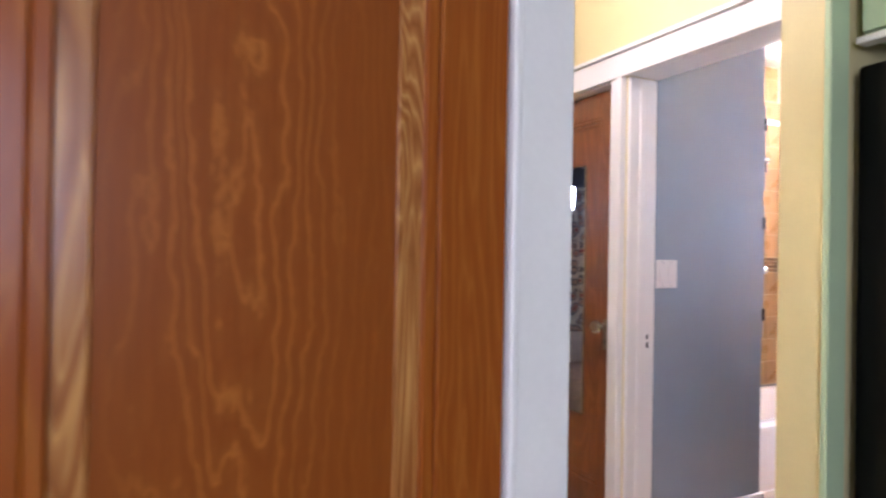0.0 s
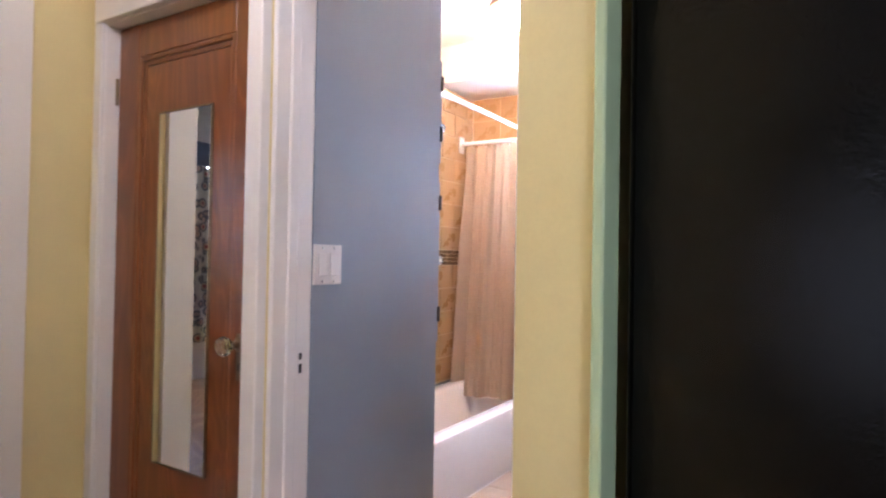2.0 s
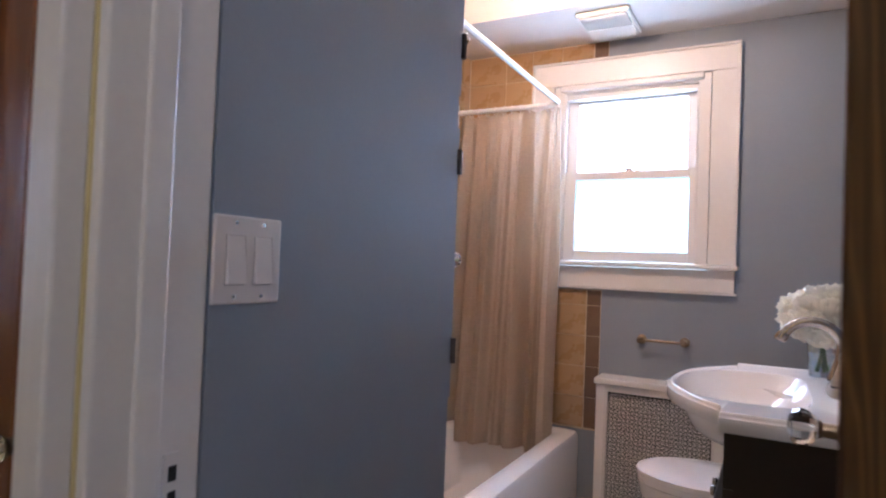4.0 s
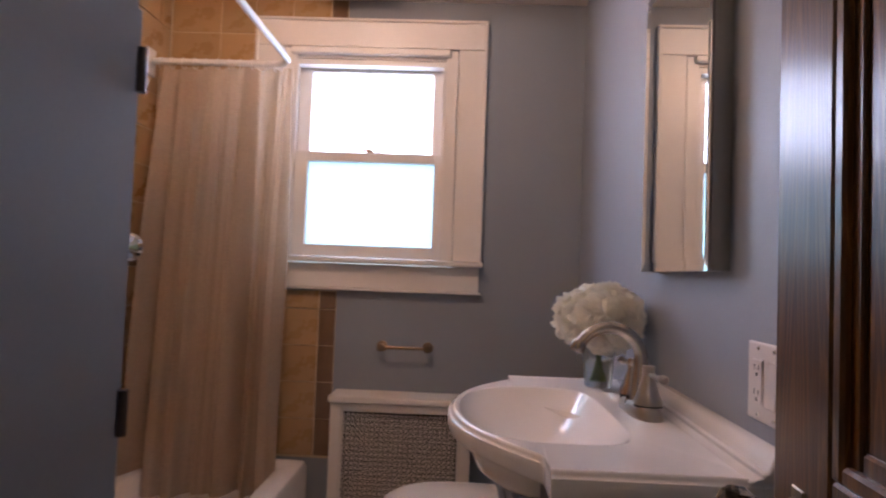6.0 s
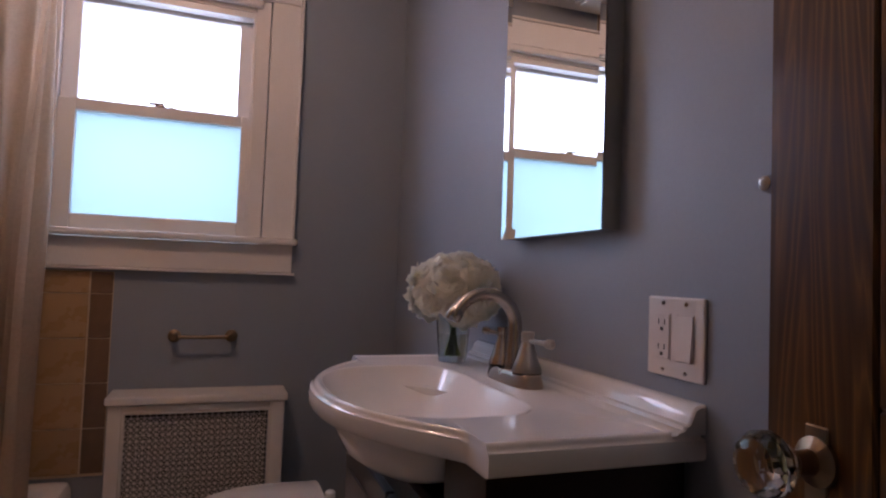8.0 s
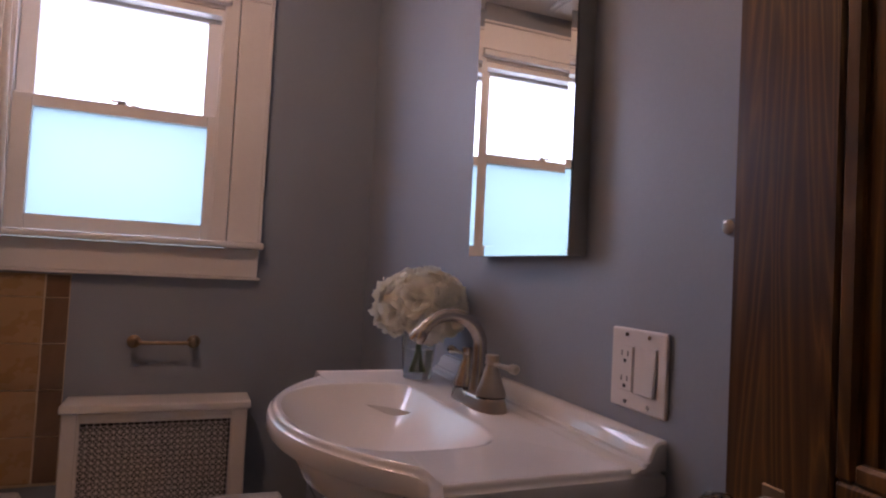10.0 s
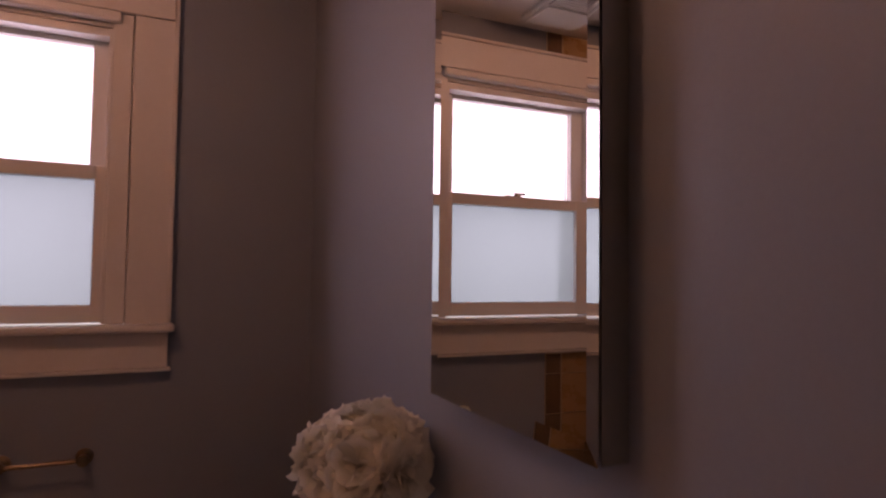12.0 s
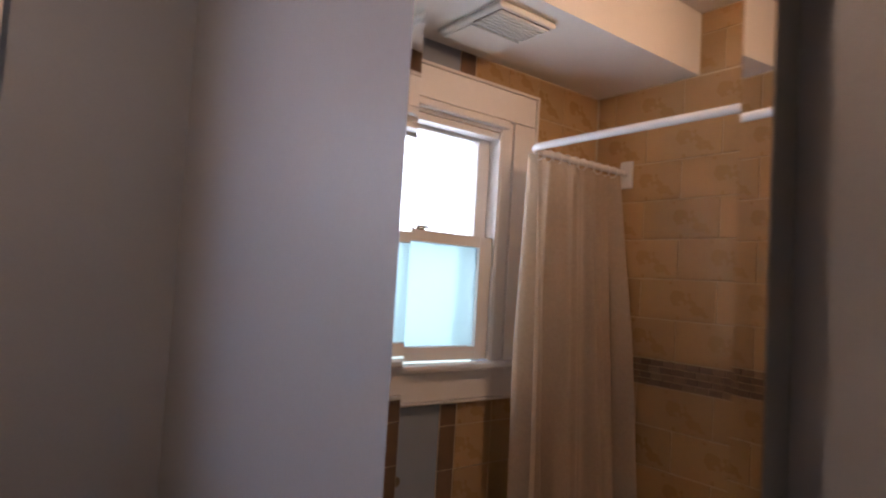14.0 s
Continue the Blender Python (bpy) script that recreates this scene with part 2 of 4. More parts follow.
M_GROUT = surface("sandy_grout", (0.60, 0.48, 0.33), 0.9, grain=200, depth=0.15, bump=0.3)
M_MOSAIC = surface("mosaic_glass", (0.21, 0.14, 0.085), 0.15, grain=40, depth=0.2, bump=0.0, island=0.32)
M_FTILE = surface("beige_floor_tile", (0.48, 0.37, 0.26), 0.35, grain=50, stain=6, depth=0.16, bump=0.05, island=0.06)
M_FIR = wood("varnished_fir", (0.250, 0.055, 0.004), (0.310, 0.090, 0.009), 0.38, 1.35, rings_n=13.0, calm=0.30, stretch=0.15)
M_FIR.node_tree.nodes["Principled BSDF"].inputs["Specular IOR Level"].default_value = 0.14
M_FIRP = wood("heart_figured_fir", (0.215, 0.050, 0.005), (0.345, 0.108, 0.014), 0.36, 1.35, rings_n=52.0, calm=0.20, stretch=0.15, heart=(0.406, 1.21))
M_FIRP.node_tree.nodes["Principled BSDF"].inputs["Specular IOR Level"].default_value = 0.14
M_FIRC = wood("calm_varnished_fir", (0.17, 0.050, 0.010), (0.235, 0.074, 0.016), 0.28, 0.7, calm=0.5)
M_FIRM = wood("figured_moulding_fir", (0.25, 0.07, 0.011), (0.50, 0.225, 0.055), 0.25, 2.2, calm=0.5)
M_FIRD = wood("dark_varnished_fir", (0.052, 0.020, 0.003), (0.145, 0.062, 0.013), 0.30, 2.2, rings_n=24.0, stretch=0.06)
M_FIRD.node_tree.nodes["Principled BSDF"].inputs["Specular IOR Level"].default_value = 0.3
M_FLOORW = wood("oak_floor", (0.25, 0.13, 0.06), (0.42, 0.25, 0.12), 0.3, axis="X")
M_NICKEL = surface("brushed_nickel", (0.46, 0.41, 0.36), 0.26, 1.0, grain=120, depth=0.08, bump=0.02)
M_BRONZE = surface("worn_bronze", (0.30, 0.22, 0.14), 0.32, 1.0, grain=80, depth=0.3, bump=0.05)
M_CHROME = surface("chrome", (0.75, 0.75, 0.75), 0.08, 1.0, grain=50, depth=0.03, bump=0.0, spread=0.02)
M_CASE = surface("grey_cabinet_metal", (0.42, 0.42, 0.41), 0.38, 0.6, grain=80, depth=0.1)
M_STEEL = surface("dark_steel", (0.09, 0.08, 0.08), 0.4, 0.8, grain=80, depth=0.2)
M_PLATE = surface("white_switch_plastic", (0.72, 0.66, 0.62), 0.3, grain=60, depth=0.03, bump=0.0)
# Near-black; in slots and behind grilles it stands in for shade.
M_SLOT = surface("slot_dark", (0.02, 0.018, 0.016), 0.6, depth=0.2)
M_BLACK = surface("black_enamel", (0.003, 0.0024, 0.002), 0.13, grain=110, depth=0.2, bump=0.25, spread=0.08)
M_BLACK.node_tree.nodes["Principled BSDF"].inputs["Specular IOR Level"].default_value = 0.15
M_VANITY = surface("espresso_wood", (0.022, 0.013, 0.010), 0.35, grain=70, depth=0.3, bump=0.06)
M_CURT = fabric("shower_curtain_cloth", (0.72, 0.59, 0.45), 0.5, clear=0.30)
M_SHEER = fabric("sheer_cloth", (0.85, 0.85, 0.86), 0.7)
M_ROD = surface("white_rod_enamel", (0.80, 0.78, 0.76), 0.25, grain=60, depth=0.04, bump=0.0)
M_MIRROR = mirror_mat("silvered_mirror")
M_GLASS = glass("clear_glass")
M_VASE = glass("vase_glass", (0.93, 0.97, 0.95))
M_KNOBG = glass("knob_glass", (0.95, 0.96, 0.93), 0.0, 1.52)
M_FROST = frosted("frosted_glass", (0.345, 0.42, 0.42))
M_OUT = glow("outdoors", [(0.0, (0.30, 0.55, 0.30)), (0.42, (0.48, 0.82, 0.76)), (0.60, (0.72, 0.88, 1.0)), (0.75, (0.84, 0.91, 1.0))], OUT_S)
M_OUT2 = glow("outdoors_far", [(0.0, (0.35, 0.55, 0.35)), (0.4, (0.7, 0.85, 0.95)), (0.7, (0.95, 0.98, 1.0))], 1.5)
M_PETAL = fabric("white_petal", (0.96, 0.93, 0.82), 0.30, 600)
M_STEM = surface("green_stem", (0.12, 0.22, 0.06), 0.5, depth=0.2)
M_PAN = surface("tan_lamp_enamel", (0.45, 0.30, 0.16), 0.4, grain=60, depth=0.08)
M_BOWL = emitting("lit_lamp_glass", (1.0, 0.86, 0.66), LAMP_S)
M_VENT = surface("vent_plastic", (0.78, 0.76, 0.70), 0.4, grain=60, depth=0.05)
M_VALANCE = surface("slate_blue_cloth", (0.16, 0.20, 0.27), 0.85, grain=300, depth=0.2, bump=0.2)
M_FLORAL = floral("floral_cloth")
M_WATER = glass("water", (0.97, 1, 0.98), 0.0, 1.33)


# ---- mesh helpers ----
def mesh_from(bm, name):
    me = bpy.data.meshes.new(name)
    bmesh.ops.recalc_face_normals(bm, faces=bm.faces)
    bm.to_mesh(me)
    bm.free()
    return me


def part(name, bm, material, parent=None, label="", smooth=False):
    me = mesh_from(bm, name)
    me.materials.append(material)
    if smooth:
        for p in me.polygons:
            p.use_smooth = True
        me.set_sharp_from_angle(angle=radians(40))
    ob = new(name, me)
    if parent:
        ob.parent = parent
        ob.matrix_parent_inverse = parent.matrix_basis.inverted()
    if label:
        ob["label"] = label
    return ob


def thing(name, label, category, at=(0, 0, 0), group="", kind=""):
    ob = new(name)
    ob.empty_display_size = 0.05
    ob.location = at
    bpy.context.view_layer.update()
    return tagged(ob, label, category, group, kind)


def box(bm, x0, x1, y0, y1, z0, z1, bevel=0.0, seg=1):
    r = bmesh.ops.create_cube(bm, size=1)
    vs = r["verts"]
    for v in vs:
        v.co = Vector((x0 + (v.co.x + 0.5) * (x1 - x0), y0 + (v.co.y + 0.5) * (y1 - y0), z0 + (v.co.z + 0.5) * (z1 - z0)))
    if bevel:
        es = list({e for v in vs for e in v.link_edges})
        bmesh.ops.bevel(bm, geom=es, offset=bevel, segments=seg, affect="EDGES", profile=0.5)
    return bm


def boxes(*args, bevel=0.0, seg=1):
    bm = bmesh.new()
    for a in args:
        box(bm, *a, bevel=bevel, seg=seg)
    return bm


def prism(pts, z0, z1):
    """A plan outline, raised."""
    bm = bmesh.new()
    lo = [bm.verts.new((x, y, z0)) for x, y in pts]
    hi = [bm.verts.new((x, y, z1)) for x, y in pts]
    bm.faces.new(lo)
    bm.faces.new(hi)
    n = len(pts)
    for i in range(n):
        bm.faces.new((lo[i], lo[(i + 1) % n], hi[(i + 1) % n], hi[i]))
    return bm


def wall_sheet(axis, face, thick, a0, a1, z0, z1, holes=()):
    """A wall across axis ('x' or 'y') from face to face + thick, with openings (a0, a1, z0, z1) cut through."""
    cu = sorted({a0, a1, *[h[0] for h in holes], *[h[1] for h in holes]})
    cz = sorted({z0, z1, *[h[2] for h in holes], *[h[3] for h in holes]})
    full = {}
    for i in range(len(cu) - 1):
        for j in range(len(cz) - 1):
            u, w = (cu[i] + cu[i + 1]) / 2, (cz[j] + cz[j + 1]) / 2
            full[i, j] = not any(h[0] < u < h[1] and h[2] < w < h[3] for h in holes)
    bm = bmesh.new()
    cache = {}

    def vert(i, j, k):
        if (i, j, k) not in cache:
            d = face + thick * k
            cache[i, j, k] = bm.verts.new((d, cu[i], cz[j]) if axis == "x" else (cu[i], d, cz[j]))
        return cache[i, j, k]
    for (i, j), on in full.items():
        if not on:
            continue
        for k in (0, 1):
            bm.faces.new([vert(i, j, k), vert(i + 1, j, k), vert(i + 1, j + 1, k), vert(i, j + 1, k)])
        for (di, dj), (p, q) in {(-1, 0): ((0, 0), (0, 1)), (1, 0): ((1, 0), (1, 1)), (0, -1): ((0, 0), (1, 0)), (0, 1): ((0, 1), (1, 1))}.items():
            if not full.get((i + di, j + dj), False):
                bm.faces.new([vert(i + p[0], j + p[1], 0), vert(i + q[0], j + q[1], 0), vert(i + q[0], j + q[1], 1), vert(i + p[0], j + p[1], 1)])
    return bm


def lathe(profile, n=32, centre=(0, 0), axis="z"):
    """Turns (radius, height) round an axis."""
    bm = bmesh.new()
    rings = []
    for r, h in profile:
        if r < 1e-5:
            rings.append([bm.verts.new((0, 0, h))])
        else:
            rings.append([bm.verts.new((r * math.cos(2 * math.pi * i / n), r * math.sin(2 * math.pi * i / n), h)) for i in range(n)])
    for a, b in zip(rings, rings[1:]):
        for i in range(n):
            j = (i + 1) % n
            if len(a) == 1 and len(b) == 1:
                continue
            if len(a) == 1:
                bm.faces.new((a[0], b[i], b[j]))
            elif len(b) == 1:
                bm.faces.new((a[i], a[j], b[0]))
            else:
                bm.faces.new((a[i], a[j], b[j], b[i]))
    return bm


def moved(bm, m):
    bmesh.ops.transform(bm, matrix=m, verts=bm.verts)
    return bm


def tube(points, radius, n=12, caps=True):
    """A pipe along points; radius is a number or one per point."""
    bm = bmesh.new()
    ps = [Vector(p) for p in points]
    rs = radius if isinstance(radius, (list, tuple)) else [radius] * len(ps)
    rings = []
    up = Vector((0, 0, 1))
    side = None
    for i, p in enumerate(ps):
        d = (ps[min(i + 1, len(ps) - 1)] - ps[max(i - 1, 0)]).normalized()
        if side is None:
            side = d.cross(up) if abs(d.z) < 0.95 else d.cross(Vector((0, 1, 0)))
        side = (side - d * side.dot(d)).normalized()
        other = d.cross(side)
        rings.append([bm.verts.new(p + rs[i] * (side * math.cos(2 * math.pi * k / n) + other * math.sin(2 * math.pi * k / n))) for k in range(n)])
    for a, b in zip(rings, rings[1:]):
        for k in range(n):
            bm.faces.new((a[k], a[(k + 1) % n], b[(k + 1) % n], b[k]))
    if caps:
        bm.faces.new(rings[0])
        bm.faces.new(rings[-1])
    return bm


def join(*bms):
    out = bmesh.new()
    for b in bms:
        me = bpy.data.meshes.new("scratch")
        b.to_mesh(me)
        b.free()
        out.from_mesh(me)
        bpy.data.meshes.remove(me)
    return out


def rounded(bm, offset, seg=2):
    bmesh.ops.bevel(bm, geom=[e for e in bm.edges], offset=offset, segments=seg, affect="EDGES", profile=0.5)
    return bm


def structure(name, bm, material, label, category="wall"):
    return tagged(part(name, bm, material), label, category, kind="structure")


# ---- the shell ----
WY, CEIL, SOFF = 3.169, 2.52, 2.286


def sink_wall_x(y):
    return 0.2015 + 0.0235 * y


WIN = (-0.985, -0.251, 1.170, 2.082)
structure("floor", boxes((-4.6, 3.2, -3.4, 3.4, -0.12, -0.012)), M_GROUT, "sandy grout bed under the bathroom tiles", "floor")
structure("floor_bathroom", boxes((-0.79, 0.30, 0.62, 3.168, -0.012, 0.040)), M_GROUT, "sandy grout between the bathroom floor tiles", "floor")
structure("floor_hall", boxes((-4.55, 3.15, -3.35, 0.62, -0.011, -0.001)), M_FLOORW, "brown oak floor of the hall and rooms", "floor")
structure("wall_window", wall_sheet("y", WY, 0.16, -1.65, 0.45, 0, CEIL, [WIN]), M_GREY, "blue-grey painted bathroom wall round the window")
structure("wall_sink", prism([(sink_wall_x(0.70), 0.70), (sink_wall_x(3.169), 3.169), (0.345, 3.169), (0.345, 0.70)], 0, CEIL), M_GREY, "blue-grey painted wall behind the sink")
structure("wall_tub", wall_sheet("x", -1.65, 0.164, 0.70, WY, 0, CEIL), M_GREY, "wall behind the bathtub")
structure("wall_switch", prism([(-0.612, 0.70), (-0.612, 1.358), (-1.484, 1.358), (-1.484, 1.25), (-0.75, 1.25), (-0.75, 0.70)], 0, CEIL), M_GREY, "blue-grey painted wall with the light switches")
structure("wall_doors", wall_sheet("y", 0.551, 0.147, -1.65, 0.347, 0, CEIL, [(-0.630, 0.101, 0, 1.955), (-1.410, -0.700, 0, 1.933)]), M_YELLOW, "yellow painted hall wall with two doors")
structure("wall_hall_left", wall_sheet("x", -1.65, 0.15, -0.75, 0.551, 0, CEIL, [(-0.62, 0.23, 0, 1.975)]), M_YELLOW, "yellow painted hall wall with an open doorway")
structure("wall_hall_right", boxes((0.229, 0.347, 0.248, 0.549, 0, CEIL)), M_YELLOW, "yellow painted wall end beside the refrigerator")
structure("wall_kitchen_back", boxes((0.347, 3.1, 0.98, 1.12, 0, CEIL)), M_GREEN, "pale green kitchen wall behind the refrigerator")
structure("wall_refrigerator_niche", boxes((0.3475, 0.3495, 0.551, 0.979, 0, CEIL)), M_GREEN, "pale green wall beside the refrigerator")
structure("wall_hall_south", boxes((-1.5, 0.40, -0.86, -0.75, 0, CEIL)), M_YELLOW, "yellow painted hall wall")
structure("wall_kitchen_east", wall_sheet("x", 3.1, 0.15, -3.3, 1.12, 0, CEIL, [(-2.95, -1.65, 1.0, 2.1)]), M_GREEN, "pale green kitchen wall with a window")
structure("wall_kitchen_south", wall_sheet("y", -3.3, 0.12, 0.40, 3.1, 0, CEIL, [(0.56, 1.04, 1.0, 1.7)]), M_GREEN, "pale green kitchen wall")
structure("wall_bedroom_west", wall_sheet("x", -4.5, 0.12, -3.3, 0.9, 0, CEIL, [(-2.15, -1.05, 0.62, 2.1)]), M_CEIL, "pale bedroom wall round the curtained window")
structure("wall_bedroom_sides", boxes((-4.38, -1.65, 0.75, 0.9, 0, CEIL), (-4.38, 0.40, -3.3, -3.18, 0, CEIL), (-1.62, -1.5, -3.18, -0.86, 0, CEIL)), M_CEIL, "pale painted bedroom walls")
structure("ceiling", boxes((-4.6, 3.25, -3.4, 3.33, CEIL, CEIL + 0.1)), M_CEIL, "white painted ceiling", "ceiling")
structure("ceiling_soffit", boxes((-1.484, 0.30, 2.71, WY - 0.001, SOFF, CEIL - 0.002)), M_CEIL, "white boxed soffit over the window", "ceiling")
tagged(part("backdrop", boxes((-6.0, 5.0, 4.6, 4.62, -1.0, 5.5)), M_OUT), "bright overcast garden seen through the window", "backdrop", kind="structure")
tagged(part("backdrop_west", boxes((-7.0, -6.98, -6.0, 3.0, -1.0, 5.0)), M_OUT2), "bright daylight outside the bedroom window", "backdrop", kind="structure")

structure("wall_kitchen_west", boxes((0.40, 0.502, -3.18, -0.656, 0, CEIL)), M_TRIM, "white painted wall end at the hall corner")


# ---- hall: doors, casings, trim ----
def casing_set(name, label, pieces, material=M_TRIM, bevel=0.004):
    """Door or window casing: each board a piece of its own."""
    t = thing(name, label, "casing", (0, 0, 0), kind="structure")
    for nm, *b in pieces:
        part(nm, boxes(tuple(b), bevel=bevel, seg=2), material, t)
    return t


casing_set("trim_hall_doors", "white painted casing round the closet and bathroom doors", [
    ("board", -1.452, -1.410, 0.527, 0.551, 0, 1.933), ("board", -0.700, -0.6615, 0.527, 0.551, 0, 1.933),
    ("board", 0.095, 0.227, 0.527, 0.551, 0, 1.933), ("head_board", -1.452, 0.227, 0.524, 0.551, 1.935, 2.030),
    ("band", -0.6605, -0.631, 0.517, 0.551, 0, 1.933), ("band", -1.452, 0.227, 0.512, 0.551, 2.032, 2.050),
    ("closet_jamb", -1.4095, -1.4045, 0.540, 0.690, 0, 1.926), ("closet_jamb", -0.7055, -0.7005, 0.540, 0.690, 0, 1.926), ("closet_head_jamb", -1.4095, -0.7005, 0.540, 0.690, 1.927, 1.9325)])
casing_set("trim_bathroom_door_jamb", "white painted jamb of the bathroom doorway", [
    ("jamb", -0.630, -0.613, 0.553, 0.698, 0, 1.935), ("stop", -0.613, -0.604, 0.600, 0.636, 0, 1.921),
    ("head_jamb", -0.612, 0.083, 0.553, 0.698, 1.935, 1.953), ("jamb", 0.083, 0.100, 0.553, 0.640, 0, 1.935)])
casing_set("trim_hall_left_door", "white painted casing of the open doorway off the hall", [
    ("board", -1.499, -1.478, 0.235, 0.355, 0, 2.055), ("head_board", -1.499, -1.478, -0.72, 0.233, 1.975, 2.055),
    ("jamb", -1.648, -1.502, 0.212, 0.229, 0, 1.955), ("board", -1.499, -1.478, -0.72, -0.622, 0, 1.973)])
strike = thing("strike_plate", "brass strike plate in the bathroom door jamb", "strike plate", (-0.593, 0.645, 0.880))
part("plate", boxes((-0.6128, -0.6100, 0.644, 0.666, 0.840, 0.920)), M_TRIM, strike)
part("slot", boxes((-0.6100, -0.6092, 0.651, 0.662, 0.887, 0.905)), M_SLOT, strike, "dark latch slot")
part("slot", boxes((-0.6100, -0.6092, 0.651, 0.662, 0.850, 0.875)), M_SLOT, strike, "dark latch slot")


def panel_door(name, label, width, height, thick, material, mat_panel, at, rz, panels, mould=(0.016, 0.032)):
    """A stile-and-rail door in its own axes: x along the width from the hinge, y through it, z up. panels: (x0, x1, z0, z1)."""
    t = thing(name, label, "door", at)
    x0, x1 = min(p[0] for p in panels), max(p[1] for p in panels)
    part("stile", boxes((0, x0, 0, thick, 0, height), bevel=0.003), material, t)
    part("stile", boxes((x1, width, 0, thick, 0, height), bevel=0.003), material, t)
    edges = [0] + [v for p in sorted(panels, key=lambda q: q[2]) for v in (p[2], p[3])] + [height]
    for lo, hi in zip(edges[::2], edges[1::2]):
        part("rail", boxes((x0, x1, 0.001, thick - 0.001, lo, hi), bevel=0.003), material, t)
    for a, b, c, d in panels:
        part("panel", boxes((a + 0.004, b - 0.004, thick * 0.32, thick * 0.68, c + 0.004, d - 0.004)), mat_panel, t)
        for side in (0, 1):
            for nm, wdt, lo, hi in (("moulding", mould[0], 0.02, 0.34), ("inner_moulding", mould[1], 0.22, 0.34)):
                y0, y1 = (thick * lo, thick * hi) if side == 0 else (thick * (1 - hi), thick * (1 - lo))
                part(nm, boxes((a, a + wdt, y0, y1, c, d), (b - wdt, b, y0, y1, c, d), (a + wdt, b - wdt, y0, y1, c, c + wdt), (a + wdt, b - wdt, y0, y1, d - wdt, d), bevel=0.003), material, t)
    t.matrix_basis = pose(*at, 0, 0, rz)
    for ch in t.children:
        ch.matrix_parent_inverse = Matrix()
    return t


def glass_knob(t, x, z, y, sign):
    """An octagonal glass knob on a brass rose, standing off face y of door t along sign."""
    rot = Matrix.Rotation(radians(-90 * sign), 4, "X")
    place = Matrix.Translation((x, y, z)) @ rot
    k = part("knob", moved(lathe([(0.0, 0.070), (0.013, 0.070), (0.023, 0.065), (0.028, 0.056), (0.027, 0.047), (0.018, 0.036), (0.012, 0.033), (0.0, 0.033)], 12), place), M_KNOBG, t, "faceted clear glass knob")
    k.matrix_parent_inverse = Matrix()
    s = part("shank", moved(lathe([(0.0, 0.0), (0.021, 0.0), (0.021, 0.004), (0.011, 0.009), (0.010, 0.026), (0.015, 0.031), (0.0, 0.0325)], 20), place), M_BRONZE, t, "worn brass shank")
    s.matrix_parent_inverse = Matrix()
    e = part("escutcheon", boxes((x - 0.0115, x + 0.0115, min(y, y + 0.003 * sign), max(y, y + 0.003 * sign), z - 0.10, z + 0.030), bevel=0.0012), M_BRONZE, t, "worn brass escutcheon plate")
    e.matrix_parent_inverse = Matrix()
    h = part("keyhole", boxes((x - 0.003, x + 0.003, min(y + 0.003 * sign, y + 0.0036 * sign), max(y + 0.003 * sign, y + 0.0036 * sign), z - 0.075, z - 0.055)), M_SLOT, t)
    h.matrix_parent_inverse = Matrix()


closet = panel_door("closet_door", "varnished fir closet door with a tall mirror", 0.692, 1.912, 0.036, M_FIRC, M_FIRC, (-1.401, 0.585, 0.012), 0, [(0.110, 0.585, 0.22, 1.800)])
glass_knob(closet, 0.628, 0.910, 0.0, -1)
for nm, mt, b in (("mirror_glass", M_MIRROR, (0.226, 0.477, 0.004, 0.0095, 0.508, 1.604)),):
    o = part(nm, boxes(b, bevel=0.002), mt, closet, "tall frameless mirror")
    o.matrix_parent_inverse = Matrix()
o = part("mirror_edge", boxes((0.221, 0.2258, 0.003, 0.0097, 0.503, 1.609), (0.4772, 0.482, 0.003, 0.0097, 0.503, 1.609), (0.2258, 0.4772, 0.003, 0.0097, 0.503, 0.5078), (0.2258, 0.4772, 0.003, 0.0097, 1.6042, 1.609)), M_BRONZE, closet, "thin brass mirror edging")
o.matrix_parent_inverse = Matrix()
for z in (0.25, 1.655):
    o = part("hinge", moved(lathe([(0, 0), (0.007, 0), (0.007, 0.09), (0, 0.09)], 10), Matrix.Translation((-0.006, -0.004, z))), M_BRONZE, closet, "worn brass hinge")
    o.matrix_parent_inverse = Matrix()

# the bathroom door stands open into the room, hinged on the jamb
DA = 84.3
bath_door = panel_door("bathroom_door", "dark varnished wooden bathroom door standing open", 0.610, 1.920, 0.036, M_FIRD, M_FIRD, (0.082, 0.652, 0.01), DA, [(0.105, 0.500, 0.22, 0.80), (0.105, 0.500, 0.98, 1.81)])
glass_knob(bath_door, 0.552, 0.926, 0.036, 1)

# ---- kitchen side: pantry door, refrigerator ----
pantry = panel_door("pantry_door", "varnished fir pantry door with bold wood figure", 0.745, 2.02, 0.034, M_FIR, M_FIRP, (0.536, -1.500, 0.01), 90, [(0.215, 0.645, 0.22, 1.90)], (0.020, 0.054))
for ch in pantry.children:
    if ch.name.startswith("inner_moulding"):
        ch.data.materials[0] = M_FIRM
casing_set("trim_pantry_door", "white painted casing of the pantry door", [
    ("board", 0.504, 0.541, -0.738, -0.650, 0, 2.2), ("bead", 0.504, 0.546, -0.751, -0.739, 0, 2.2), ("board", 0.504, 0.541, -1.63, -1.51, 0, 2.2), ("head_board", 0.504, 0.541, -1.51, -0.752, 2.04, 2.2)], bevel=0.003)
casing_set("trim_hall_opening", "pale green painted casing beside the refrigerator", [
    ("board", 0.349, 0.366, 0.228, 0.300, 0, 2.15)], M_GREEN)

